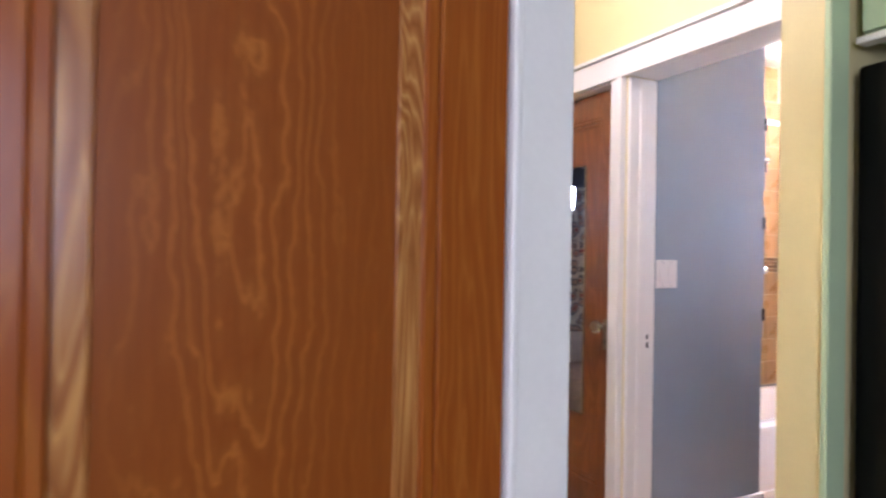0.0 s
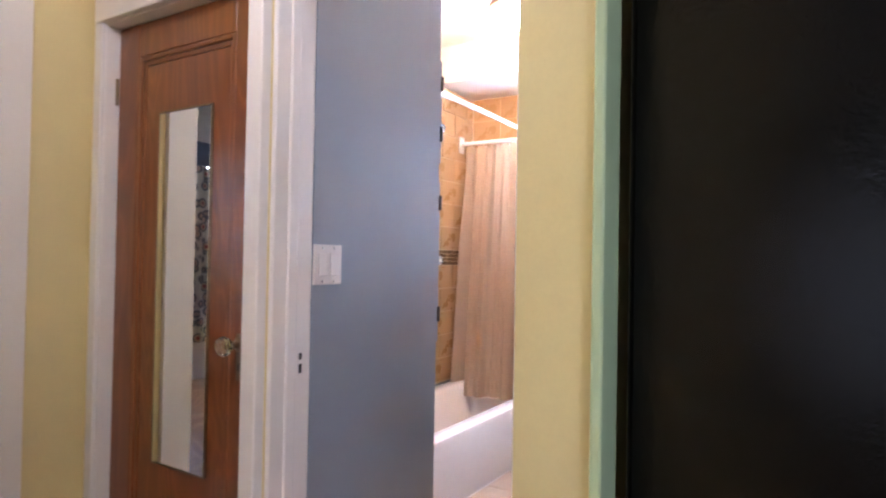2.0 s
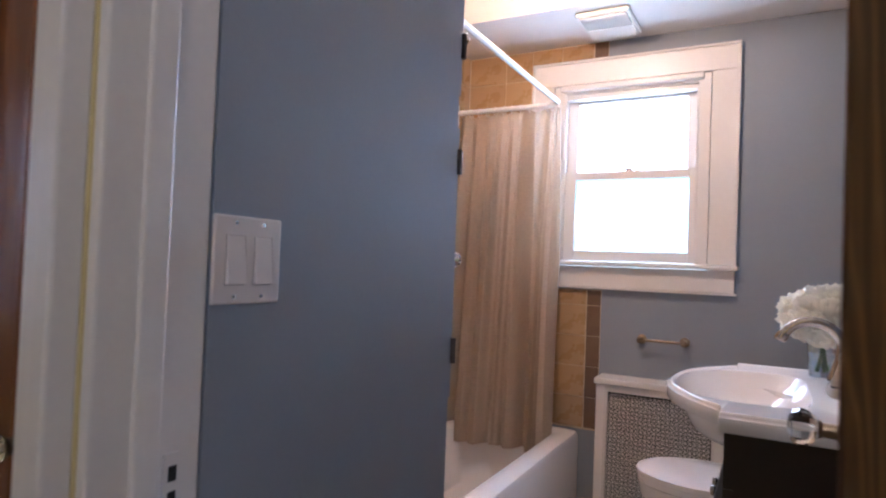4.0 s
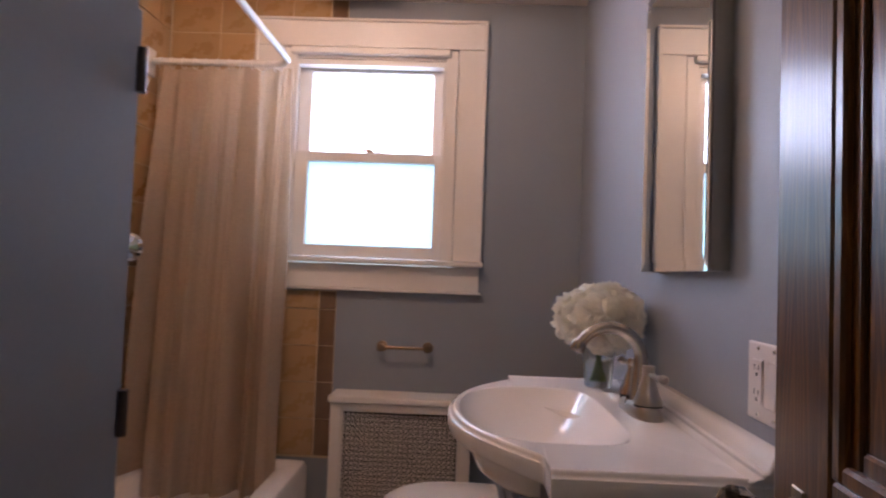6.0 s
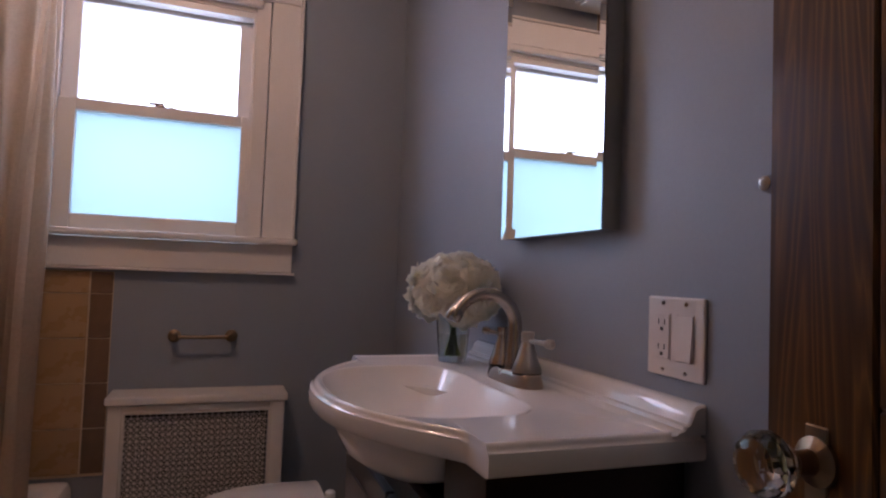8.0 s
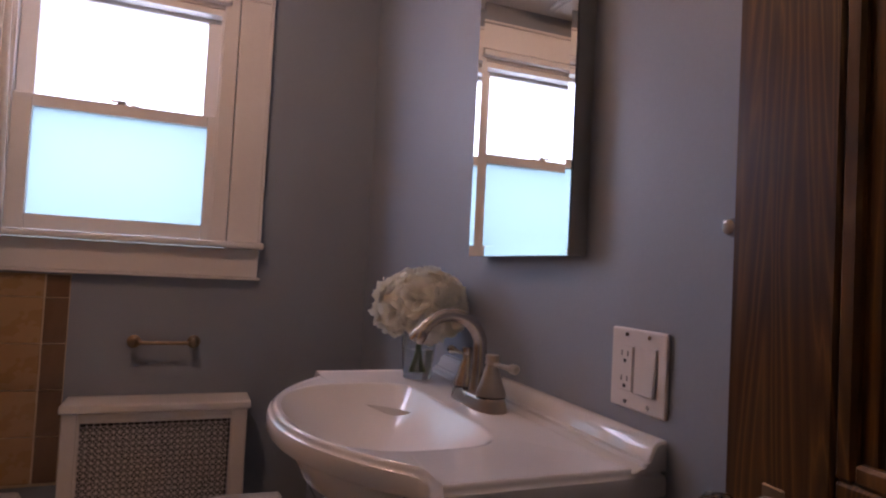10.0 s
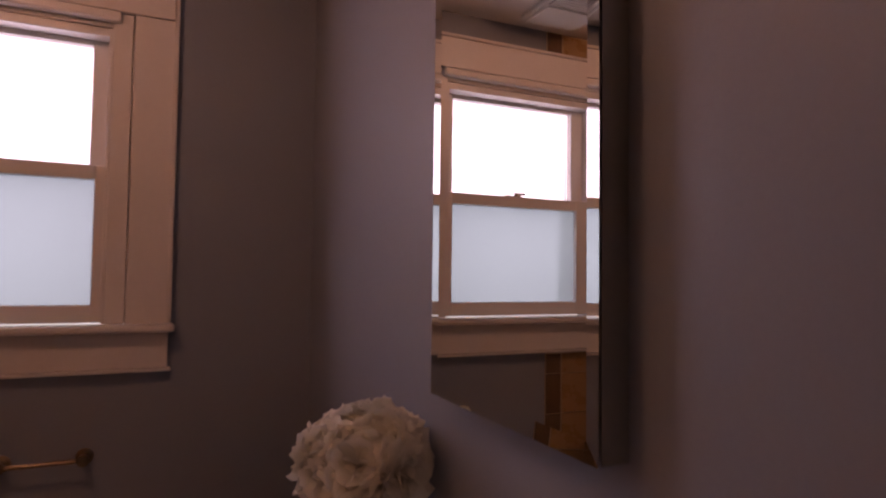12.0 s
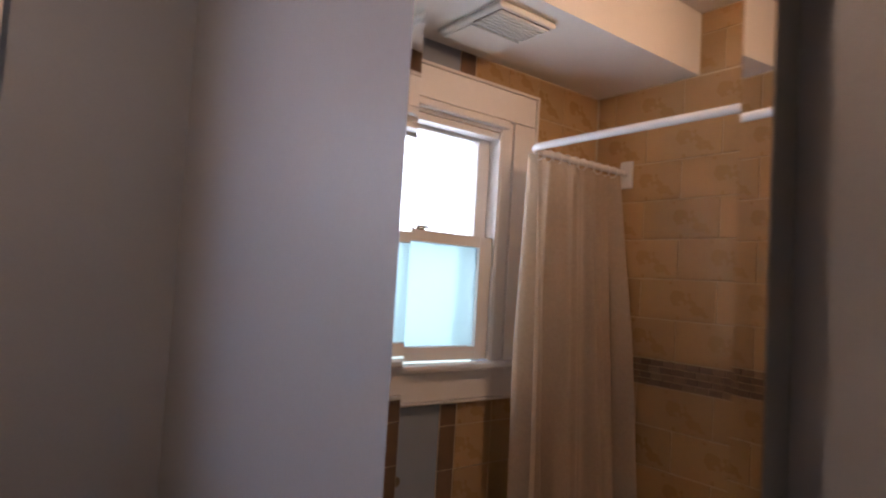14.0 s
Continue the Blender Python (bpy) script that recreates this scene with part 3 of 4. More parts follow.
fridge = thing("refrigerator", "black textured enamel refrigerator beside the hall opening", "refrigerator", (0.79, 0.63, 0))
part("cabinet", boxes((0.372, 1.20, 0.318, 0.95, 0.06, 1.675), bevel=0.012, seg=3), M_BLACK, fridge, smooth=True)
part("base_grille", boxes((0.385, 1.185, 0.335, 0.94, 0.0, 0.058)), M_SLOT, fridge)
over = thing("wall_cabinet", "pale green painted cabinet over the refrigerator", "cabinet", (0.79, 0.64, 1.745))
part("body", boxes((0.372, 1.20, 0.345, 0.975, 1.745, 2.45), bevel=0.003), M_GREEN, over)
for a in (0.378, 0.789):
    d = part("door", boxes((a, a + 0.405, 0.324, 0.344, 1.755, 2.44), bevel=0.003), M_GREEN, over)
    part("panel", boxes((a + 0.06, a + 0.345, 0.319, 0.3238, 1.815, 2.38), bevel=0.002), M_GREEN, d)
part("rail", boxes((0.368, 1.204, 0.316, 0.360, 1.727, 1.744), bevel=0.003), M_TRIM, over)

# ---- hall left room: bedroom window with curtains, seen in the closet mirror ----
bw = thing("window_2", "bright bedroom window with white sashes", "window", (-4.44, -1.6, 0.62), kind="structure")
part("window_frame", boxes((-4.46, -4.36, -2.15, -2.09, 0.62, 2.1), (-4.46, -4.36, -1.11, -1.05, 0.62, 2.1), (-4.46, -4.36, -2.09, -1.11, 2.04, 2.1), (-4.46, -4.36, -2.09, -1.11, 0.62, 0.69), (-4.46, -4.40, -2.09, -1.11, 1.34, 1.40)), M_TRIM, bw)
part("pane", boxes((-4.432, -4.428, -2.09, -1.11, 0.69, 1.34)), M_GLASS, bw).visible_shadow = False
part("pane", boxes((-4.432, -4.428, -2.09, -1.11, 1.40, 2.04)), M_GLASS, bw).visible_shadow = False


def pleats(x0, y0, x1, y1, z0, z1, folds, depth, n=90, rows=10, gather=None):
    """A hanging cloth between two plan points, with folds; gather(u, w) gives a shift along it."""
    bm = bmesh.new()
    a, b = Vector((x0, y0, 0)), Vector((x1, y1, 0))
    d = (b - a)
    side = Vector((-d.y, d.x, 0)).normalized()
    grid = []
    for j in range(rows + 1):
        w = j / rows
        row = []
        for i in range(n + 1):
            u = i / n
            uu = gather(u, w) if gather else u
            ph = u * folds * 2 * math.pi + 0.8 * math.sin(7 * u)
            off = depth * (math.sin(ph) * 0.7 + 0.3 * math.sin(2.3 * ph + 1)) * (0.55 + 0.45 * w)
            p = a + d * uu + side * off
            row.append(bm.verts.new((p.x, p.y, z1 + (z0 - z1) * w)))
        grid.append(row)
    for r1, r2 in zip(grid, grid[1:]):
        for i in range(n):
            bm.faces.new((r1[i], r1[i + 1], r2[i + 1], r2[i]))
    return bm


def solid(ob, t):
    m = ob.modifiers.new("thickness", "SOLIDIFY")
    m.thickness = t
    return ob


val = thing("valance", "dark slate-blue window valance", "valance", (-4.34, -1.6, 2.05))
part("cloth", boxes((-4.375, -4.30, -2.35, -0.85, 2.0, 2.22), bevel=0.01), M_VALANCE, val)
for nm, ya, yb in (("floral_curtain", -2.32, -1.78), ("floral_curtain", -1.25, -0.88)):
    c = thing(nm, "floral patterned bedroom curtain", "curtain", (-4.33, ya, 0.3), group="bedroom curtains")
    solid(part("cloth", pleats(-4.335, ya, -4.335, yb, 0.35, 2.0, 5, 0.02, 50, 8), M_FLORAL, c, smooth=True), 0.003)
sh = thing("sheer_curtain", "white sheer curtain over the bedroom window", "curtain", (-4.35, -1.6, 0.6))
solid(part("cloth", pleats(-4.352, -1.80, -4.352, -1.26, 0.62, 2.0, 9, 0.008, 60, 6), M_SHEER, sh, smooth=True), 0.002)
kd = thing("window_4", "small kitchen window with a white frame", "window", (0.80, -3.24, 1.0), kind="structure")
part("window_frame", boxes((0.562, 0.59, -3.29, -3.19, 1.0, 1.7), (1.01, 1.038, -3.29, -3.19, 1.0, 1.7), (0.59, 1.01, -3.29, -3.19, 1.672, 1.698), (0.59, 1.01, -3.29, -3.19, 1.002, 1.03)), M_TRIM, kd)
kw = thing("window_3", "kitchen window with a white frame", "window", (3.17, -2.3, 1.0), kind="structure")
part("window_frame", boxes((3.12, 3.2, -2.95, -2.9, 1.0, 2.1), (3.12, 3.2, -1.7, -1.65, 1.0, 2.1), (3.12, 3.2, -2.9, -1.7, 2.05, 2.1), (3.12, 3.2, -2.9, -1.7, 1.0, 1.05)), M_TRIM, kw)

# ---- bathroom window ----
W = thing("window_1", "white double-hung bathroom window with a frosted lower pane", "window", (-0.62, 3.2, 1.19), kind="structure")
def wp(nm, *bs, mat=M_TRIM, bevel=0.003, label=""):
    return part(nm, boxes(*bs, bevel=bevel, seg=2), mat, W, label)
for a, b in ((-1.108, -0.987), (-0.249, -0.137)):
    wp("casing", (a, b, 3.150, 3.1685, 1.197, 2.078))
wp("backband", (-0.143, -0.131, 3.143, 3.1684, 1.197, 2.198), (-1.106, -1.094, 3.143, 3.1684, 1.197, 2.198))
wp("head_casing", (-1.094, -0.143, 3.1495, 3.1685, 2.080, 2.189))
wp("head_cap", (-1.106, -0.131, 3.141, 3.1684, 2.189, 2.2005))
for a, b in ((-0.9845, -0.9325), (-0.3035, -0.2515)):
    wp("jamb", (a, b, 3.157, 3.32, 1.197, 2.076))
for a, b in ((-0.9345, -0.9245), (-0.3115, -0.3015)):
    wp("inner_stop", (a, b, 3.160, 3.174, 1.198, 2.030), bevel=0.002)
wp("head_jamb", (-0.934, -0.302, 3.166, 3.32, 2.034, 2.076))
wp("blind_rail", (-0.955, -0.281, 3.136, 3.166, 2.046, 2.076), bevel=0.008)
wp("head_stop", (-0.930, -0.306, 3.168, 3.222, 2.008, 2.0325))
wp("sill", (-1.125, -0.121, 3.111, 3.176, 1.174, 1.197), bevel=0.008)
wp("apron", (-1.106, -0.137, 3.150, 3.1685, 1.072, 1.173))
wp("apron_bead", (-1.106, -0.127, 3.138, 3.1684, 1.062, 1.0715))
wp("upper_sash", (-0.9320, -0.878, 3.224, 3.262, 1.604, 2.0335), (-0.356, -0.304, 3.224, 3.262, 1.604, 2.0335), (-0.878, -0.356, 3.224, 3.262, 1.994, 2.0335), (-0.878, -0.356, 3.230, 3.262, 1.604, 1.640))
wp("lower_sash", (-0.932, -0.872, 3.180, 3.215, 1.199, 1.642), (-0.338, -0.304, 3.180, 3.215, 1.199, 1.642), (-0.872, -0.338, 3.180, 3.215, 1.601, 1.642), (-0.872, -0.338, 3.180, 3.215, 1.199, 1.249))
o = part("upper_pane", boxes((-0.878, -0.356, 3.244, 3.248, 1.640, 1.994)), M_GLASS, W, "clear upper pane")
o.visible_shadow = False
o = part("lower_pane", boxes((-0.872, -0.338, 3.196, 3.200, 1.249, 1.601)), M_FROST, W, "frosted lower pane")
o.visible_shadow = False
part("sash_lock", join(moved(lathe([(0, 0), (0.020, 0), (0.019, 0.006), (0.008, 0.011), (0.008, 0.016), (0, 0.017)], 16), Matrix.Translation((-0.612, 3.198, 1.641))), boxes((-0.650, -0.600, 3.191, 3.205, 1.650, 1.659), bevel=0.003), boxes((-0.585, -0.560, 3.186, 3.210, 1.641, 1.648), bevel=0.003)), M_BRONZE, W, "worn metal sash lock")

# ---- tub, rod, curtain ----
tub = thing("bathtub", "white enamelled alcove bathtub", "bathtub", (-1.14, 2.26, 0))
def tub_mesh():
    bm = bmesh.new()
    x0, x1, y0, y1, zt = -1.470, -0.806, 1.376, 3.155, 0.372
    prof = [(0.0, 0.0), (0.0, zt - 0.03), (0.008, zt - 0.008), (0.03, zt), (0.085, zt), (0.10, zt - 0.015), (0.13, zt - 0.20), (0.17, zt - 0.27), (0.26, zt - 0.29)]
    rings = []
    for inset, z in prof:
        ring = []
        cx, cy, hx, hy = (x0 + x1) / 2, (y0 + y1) / 2, (x1 - x0) / 2 - inset, (y1 - y0) / 2 - inset
        rad = 0.02 + min(inset, 0.2) * 0.7
        for sx, sy, a0 in ((1, 1, 0), (-1, 1, 90), (-1, -1, 180), (1, -1, 270)):
            for k in range(7):
                a = radians(a0 + 15 * k)
                ring.append(bm.verts.new((cx + sx * (hx - rad) + rad * math.cos(a), cy + sy * (hy - rad) + rad * math.sin(a), z)))
        rings.append(ring)
    for a, b in zip(rings, rings[1:]):
        n = len(a)
        for i in range(n):
            bm.faces.new((a[i], a[(i + 1) % n], b[(i + 1) % n], b[i]))
    bm.faces.new(rings[-1])
    return bm
part("shell", tub_mesh(), M_TUB, tub, smooth=True)
part("apron_ridge", boxes((-0.807, -0.801, 1.46, 3.10, 0.03, 0.045), bevel=0.002), M_TUB, tub)
ROD, RODY = 1.947, 3.000
rod = thing("shower_rod", "white L-shaped shower curtain rod", "curtain rod", (-0.90, 2.6, ROD))
bend = [(-0.905 - 0.07 + 0.07 * math.cos(radians(a)), RODY - 0.07 + 0.07 * math.sin(radians(a)), ROD) for a in range(0, 91, 10)]
part("pipe", tube([(-0.905, 1.376, ROD), (-0.905, 2.0, ROD), (-0.905, RODY - 0.09, ROD)] + bend + [(-1.0, RODY, ROD), (-1.472, RODY, ROD)], 0.0125, 14), M_ROD, rod, smooth=True)
part("sleeve", tube([(-0.905, 1.376, ROD), (-0.905, 1.93, ROD), (-0.905, 1.935, ROD)], [0.0145, 0.0145, 0.0130], 14), M_ROD, rod, smooth=True)
part("flange", boxes((-1.478, -1.466, RODY - 0.03, RODY + 0.03, ROD - 0.06, ROD + 0.05), bevel=0.004), M_ROD, rod)
part("flange", boxes((-0.935, -0.875, 1.373, 1.384, ROD - 0.04, ROD + 0.04), bevel=0.004), M_ROD, rod)
curtain = thing("shower_curtain", "pale cream shower curtain hanging in soft folds", "shower curtain", (-1.15, 3.0, 0.3))
def curtain_mesh():
    bm = bmesh.new()
    path = []
    for i in range(181):
        u = i / 180
        s = u * 0.60
        if s < 0.50:
            p, nrm = Vector((-1.440 + s * 0.97, RODY, 0)), Vector((0, 1, 0))
        else:
            a = (s - 0.50) / 0.07
            p, nrm = Vector((-0.955 + 0.05 * math.sin(min(a, 1.57)), RODY - 0.07 + 0.07 * math.cos(min(a, 1.57)), 0)), Vector((math.sin(min(a, 1.57)), math.cos(min(a, 1.57)), 0))
        path.append((u, p, nrm))
    zt, zb = ROD - 0.022, 0.285
    grid = []
    for j in range(25):
        w = j / 24
        row = []
        for u, p, nrm in path:
            ph = u * 8 * 2 * math.pi + 1.9 * math.sin(5 * u + 1) + 0.8 * math.sin(13 * u + 1.2 * w)
            amp = 0.010 + 0.026 * min(1, w * 2.5)
            off = amp * (math.sin(ph + 0.5 * w) * (0.75 + 0.4 * math.sin(7 * u + 2)) + 0.5 * math.sin(0.52 * ph + 2 + w) + 0.16 * math.sin(2.3 * ph + 3 * w)) + 0.010 * math.sin(3 * w + 9 * u)
            q = p + nrm * off + Vector((-0.004 * w, -0.10 * w * (1 - u) - 0.02 * w, 0))
            row.append(bm.verts.new((q.x, q.y, zt + (zb - zt) * w + (0.006 * math.cos(ph) if j == 0 else 0))))
        grid.append(row)
    for r1, r2 in zip(grid, grid[1:]):
        for i in range(180):
            bm.faces.new((r1[i], r1[i + 1], r2[i + 1], r2[i]))
    return bm
solid(part("cloth", curtain_mesh(), M_CURT, curtain, smooth=True), 0.0015)
for i in range(11):
    x = -1.43 + 0.046 * i
    def one_ring(xc=x):
        bm = tube([(0, 0.021 * math.cos(a * math.pi / 8), 0.021 * math.sin(a * math.pi / 8)) for a in range(16)] + [(0, 0.021, 0)], 0.0022, 6, caps=False)
        return moved(bm, Matrix.Translation((xc, RODY, ROD - 0.007)))
    part("ring", one_ring(), M_ROD, curtain)

# ---- linen cabinet doors at the end of the switch wall ----
for lo, hi, hz, kz in ((0.86, 1.46, (0.964, 1.381), 1.165), (1.53, 1.92, (1.64, 1.83), 1.67)):
    cd = thing("cabinet_door", "blue-grey painted linen cabinet door with a round knob", "cabinet door", (-0.64, 1.37, lo), group="linen cabinet doors")
    part("slab", boxes((-0.800, -0.616, 1.360, 1.378, lo, hi), bevel=0.003), M_GREY, cd)
    part("knob", moved(lathe([(0, 0), (0.006, 0), (0.006, 0.012), (0.016, 0.018), (0.018, 0.026), (0.013, 0.034), (0, 0.036)], 18), pose(-0.632, 1.3785, kz, -90, 0, 0)), M_CHROME, cd, "small round chrome knob", smooth=True)
    for z in hz:
        part("hinge", moved(lathe([(0, 0), (0.006, 0), (0.006, 0.055), (0, 0.055)], 10), Matrix.Translation((-0.6095, 1.369, z - 0.027))), M_STEEL, cd, "dark steel hinge")
casing_set("baseboard", "white painted baseboard under the switch wall", [("board", -0.611, -0.596, 0.72, 1.358, 0.041, 0.16), ("board", -0.800, -0.596, 1.360, 1.375, 0.041, 0.16)])


# ---- switch plates ----
def switch_plate(name, label, m, outlet):
    """A two-gang wall plate in its own axes: x out of the wall, y across, z up."""
    t = thing(name, label, "switch plate")
    part("plate", boxes((0, 0.006, -0.059, 0.059, -0.0575, 0.0575), bevel=0.003, seg=2), M_PLATE, t)
    for s in (-1, 1):
        y = 0.024 * s
        rocker = not (outlet and s == -1)
        part("frame", boxes((0.006, 0.0066, y - 0.0172, y + 0.0172, -0.034, 0.034)), M_PLATE, t)
        if rocker:
            b = boxes((0.0066, 0.0095, y - 0.0155, y + 0.0155, -0.032, 0.032), bevel=0.001)
            for v in b.verts:
                if v.co.x > 0.008:
                    v.co.x += 0.0030 * (-v.co.z / 0.032)
                    v.co.x = max(v.co.x, 0.0068)
            part("rocker", b, M_PLATE, t, "white rocker switch")
            part("shadow_gap", boxes((0.0060, 0.0067, y - 0.0164, y - 0.0158, -0.033, 0.033), (0.0060, 0.0067, y + 0.0158, y + 0.0164, -0.033, 0.033), (0.0060, 0.0067, y - 0.0158, y + 0.0158, -0.0330, -0.0324)), M_STEEL, t)
        else:
            part("outlet", boxes((0.0066, 0.0085, y - 0.0155, y + 0.0155, -0.032, 0.032), bevel=0.001), M_PLATE, t, "white duplex outlet")
            for zc in (-0.018, 0.018):
                part("slot", boxes((0.0085, 0.0088, y - 0.008, y - 0.006, zc - 0.001, zc + 0.007)), M_SLOT, t)
                part("slot", boxes((0.0085, 0.0088, y + 0.005, y + 0.007, zc - 0.001, zc + 0.007)), M_SLOT, t)
                part("slot", boxes((0.0085, 0.0088, y - 0.003, y + 0.003, zc - 0.010, zc - 0.005)), M_SLOT, t)
        for zc in (-0.048, 0.048):
            part("screw", moved(lathe([(0, 0), (0.0035, 0), (0.003, 0.001), (0, 0.0012)], 10), pose(0.006, y, zc, 0, 90, 0)), M_CHROME, t)
    t.matrix_basis = m
    for ch in t.children:
        ch.matrix_parent_inverse = Matrix()
    return t


switch_plate("light_switch_plate", "white double rocker switch plate on the blue-grey wall", pose(-0.6118, 0.757, 1.149), False)
switch_plate("outlet_switch_plate", "white plate with an outlet and a rocker by the sink", pose(sink_wall_x(1.5325) - 0.0002, 1.5325, 1.005, 0, 0, 178.65), True)

# ---- radiator cover ----
rad = thing("radiator_cover", "white painted radiator cover with a pierced metal grille", "radiator cover", (-0.43, 3.03, 0))
part("frame", boxes((-0.700, -0.657, 3.028, 3.05, 0, 0.628), (-0.196, -0.150, 3.028, 3.05, 0, 0.628), (-0.657, -0.196, 3.028, 3.05, 0.604, 0.628), (-0.657, -0.196, 3.028, 3.05, 0, 0.09), bevel=0.003), M_TRIM, rad)
part("bead", boxes((-0.657, -0.650, 3.031, 3.045, 0.09, 0.604), (-0.203, -0.196, 3.031, 3.045, 0.09, 0.604), (-0.650, -0.203, 3.031, 3.045, 0.597, 0.604)), M_TRIM, rad)
part("top", boxes((-0.708, -0.142, 3.014, 3.166, 0.630, 0.657), bevel=0.006, seg=2), M_TRIM, rad)
part("side", boxes((-0.700, -0.684, 3.052, 3.166, 0, 0.628)), M_TRIM, rad)
part("side", boxes((-0.166, -0.150, 3.052, 3.166, 0, 0.628)), M_TRIM, rad)
def grille():
    """Pierced sheet: upright, level and slanting bars that cross in small stars."""
    bm = bmesh.new()
    x0, x1, z0, z1, y, p, w = -0.650, -0.203, 0.09, 0.597, 3.043, 0.0190, 0.00095
    def strip(a, b, dy):
        d = Vector((b[0] - a[0], b[1] - a[1]))
        n = Vector((-d.y, d.x)).normalized() * w
        vs = [bm.verts.new((q[0] + k * n.x, y + dy, q[1] + k * n.y)) for q, k in ((a, -1), (b, -1), (b, 1), (a, 1))]
        bm.faces.new(vs)
    nx, nz = int((x1 - x0) / p) + 1, int((z1 - z0) / p) + 1
    for i in range(nx):
        strip((x0 + p * i, z0), (x0 + p * i, z1), 0.0)
    for j in range(nz):
        strip((x0, z0 + p * j), (x1, z0 + p * j), 0.0003)
    for c in range(-nz, nx + 1):
        lo, hi = max(0, c), min(nx - 1, c + nz - 1)
        if hi > lo:
            strip((x0 + p * lo, z0 + p * (lo - c)), (x0 + p * hi, z0 + p * (hi - c)), 0.0006)
    for c in range(0, nx + nz):
        lo, hi = max(0, c - nz + 1), min(nx - 1, c)
        if hi > lo:
            strip((x0 + p * lo, z0 + p * (c - lo)), (x0 + p * hi, z0 + p * (c - hi)), 0.0009)
    return bm
solid(part("grille", grille(), M_TRIM, rad, "white pierced metal grille"), 0.001)
# Near-black sheet: the shade inside the cover is put into its colour.
part("backing", boxes((-0.66, -0.205, 3.075, 3.08, 0.09, 0.60)), M_SLOT, rad, "dark sheet standing in for shade behind the grille")

# ---- towel bar ----
bar = thing("towel_bar", "short worn bronze hand towel bar on the wall", "towel bar", (-0.43, 3.1, 0.838))
for x in (-0.524, -0.335):
    part("post", moved(lathe([(0, 0), (0.022, 0), (0.022, 0.006), (0.012, 0.012), (0.010, 0.048), (0.015, 0.056), (0.016, 0.075), (0.010, 0.084), (0, 0.085)], 20), pose(x, WY - 0.001, 0.838, 90, 0, 0) @ Matrix.Diagonal((1, 1, 0.72, 1))), M_BRONZE, bar, smooth=True)
part("rail", tube([(-0.524, 3.1205, 0.838), (-0.335, 3.1205, 0.838)], 0.0065, 12), M_BRONZE, bar, smooth=True)

# ---- vanity ----
YR, YL, TOP = 1.472, 2.268, 0.887
BX, BY = -0.050, 1.870
def front_x(y):
    """The counter's bowed front edge."""
    f = 1 - (abs(y - 1.87) / 0.335) ** 2.2
    return -0.079 - 0.147 * (math.sqrt(f * f + 0.003) + f) / 2
vanity = thing("vanity_cabinet", "dark espresso wooden vanity cabinet under the sink", "cabinet", (0.1, 1.92, 0))
for nm, b in (("front_panel", (-0.070, -0.052, YR + 0.025, YL - 0.025, 0.09, TOP - 0.152)), ("front_stile", (-0.070, -0.052, YR + 0.025, BY - 0.232, TOP - 0.151, TOP - 0.042)), ("front_stile", (-0.070, -0.052, BY + 0.222, YL - 0.025, TOP - 0.151, TOP - 0.042)), ("side_panel", (-0.052, 0.222, YR + 0.025, YR + 0.043, 0.09, TOP - 0.042)),
              ("side_panel", (-0.052, 0.222, YL - 0.043, YL - 0.025, 0.09, TOP - 0.042)), ("bottom_panel", (-0.052, 0.222, YR + 0.043, YL - 0.043, 0.09, 0.108))):
    part(nm, boxes(b), M_VANITY, vanity)
part("plinth", boxes((-0.04, 0.232, YR + 0.04, YL - 0.04, 0, 0.088)), M_VANITY, vanity)
for a, b in ((YR + 0.04, 1.866), (1.874, YL - 0.04)):
    d = part("door", boxes((-0.0895, -0.0715, a, b, 0.13, 0.70), bevel=0.003), M_VANITY, vanity)
    part("panel", boxes((-0.0935, -0.0897, a + 0.05, b - 0.05, 0.18, 0.65), bevel=0.0015), M_VANITY, d)
    part("knob", moved(lathe([(0, 0), (0.005, 0), (0.005, 0.012), (0.013, 0.018), (0.012, 0.026), (0, 0.028)], 14), pose(-0.0897, b - 0.03 if b < 1.87 else a + 0.03, 0.62, 0, -90, 0)), M_NICKEL, d, smooth=True)
sink = thing("sink_top", "white porcelain vanity sink with a bowed front", "sink", (0.05, 1.92, TOP))


def bowl_edge(a):
    """How far the bowl's rim lies from its middle, at angle a: bowed in front, squarer at the back."""
    c, q = math.cos(a), math.sin(a)
    half, n = (0.142, 5.0) if c > 0 else (0.163, 2.1)
    lo, hi = 0.05, 0.4
    for _ in range(30):
        m = (lo + hi) / 2
        if (abs(m * c) / half) ** n + (abs(m * q) / 0.243) ** (n if c > 0 else 2.1) > 1:
            hi = m
        else:
            lo = m
    return lo


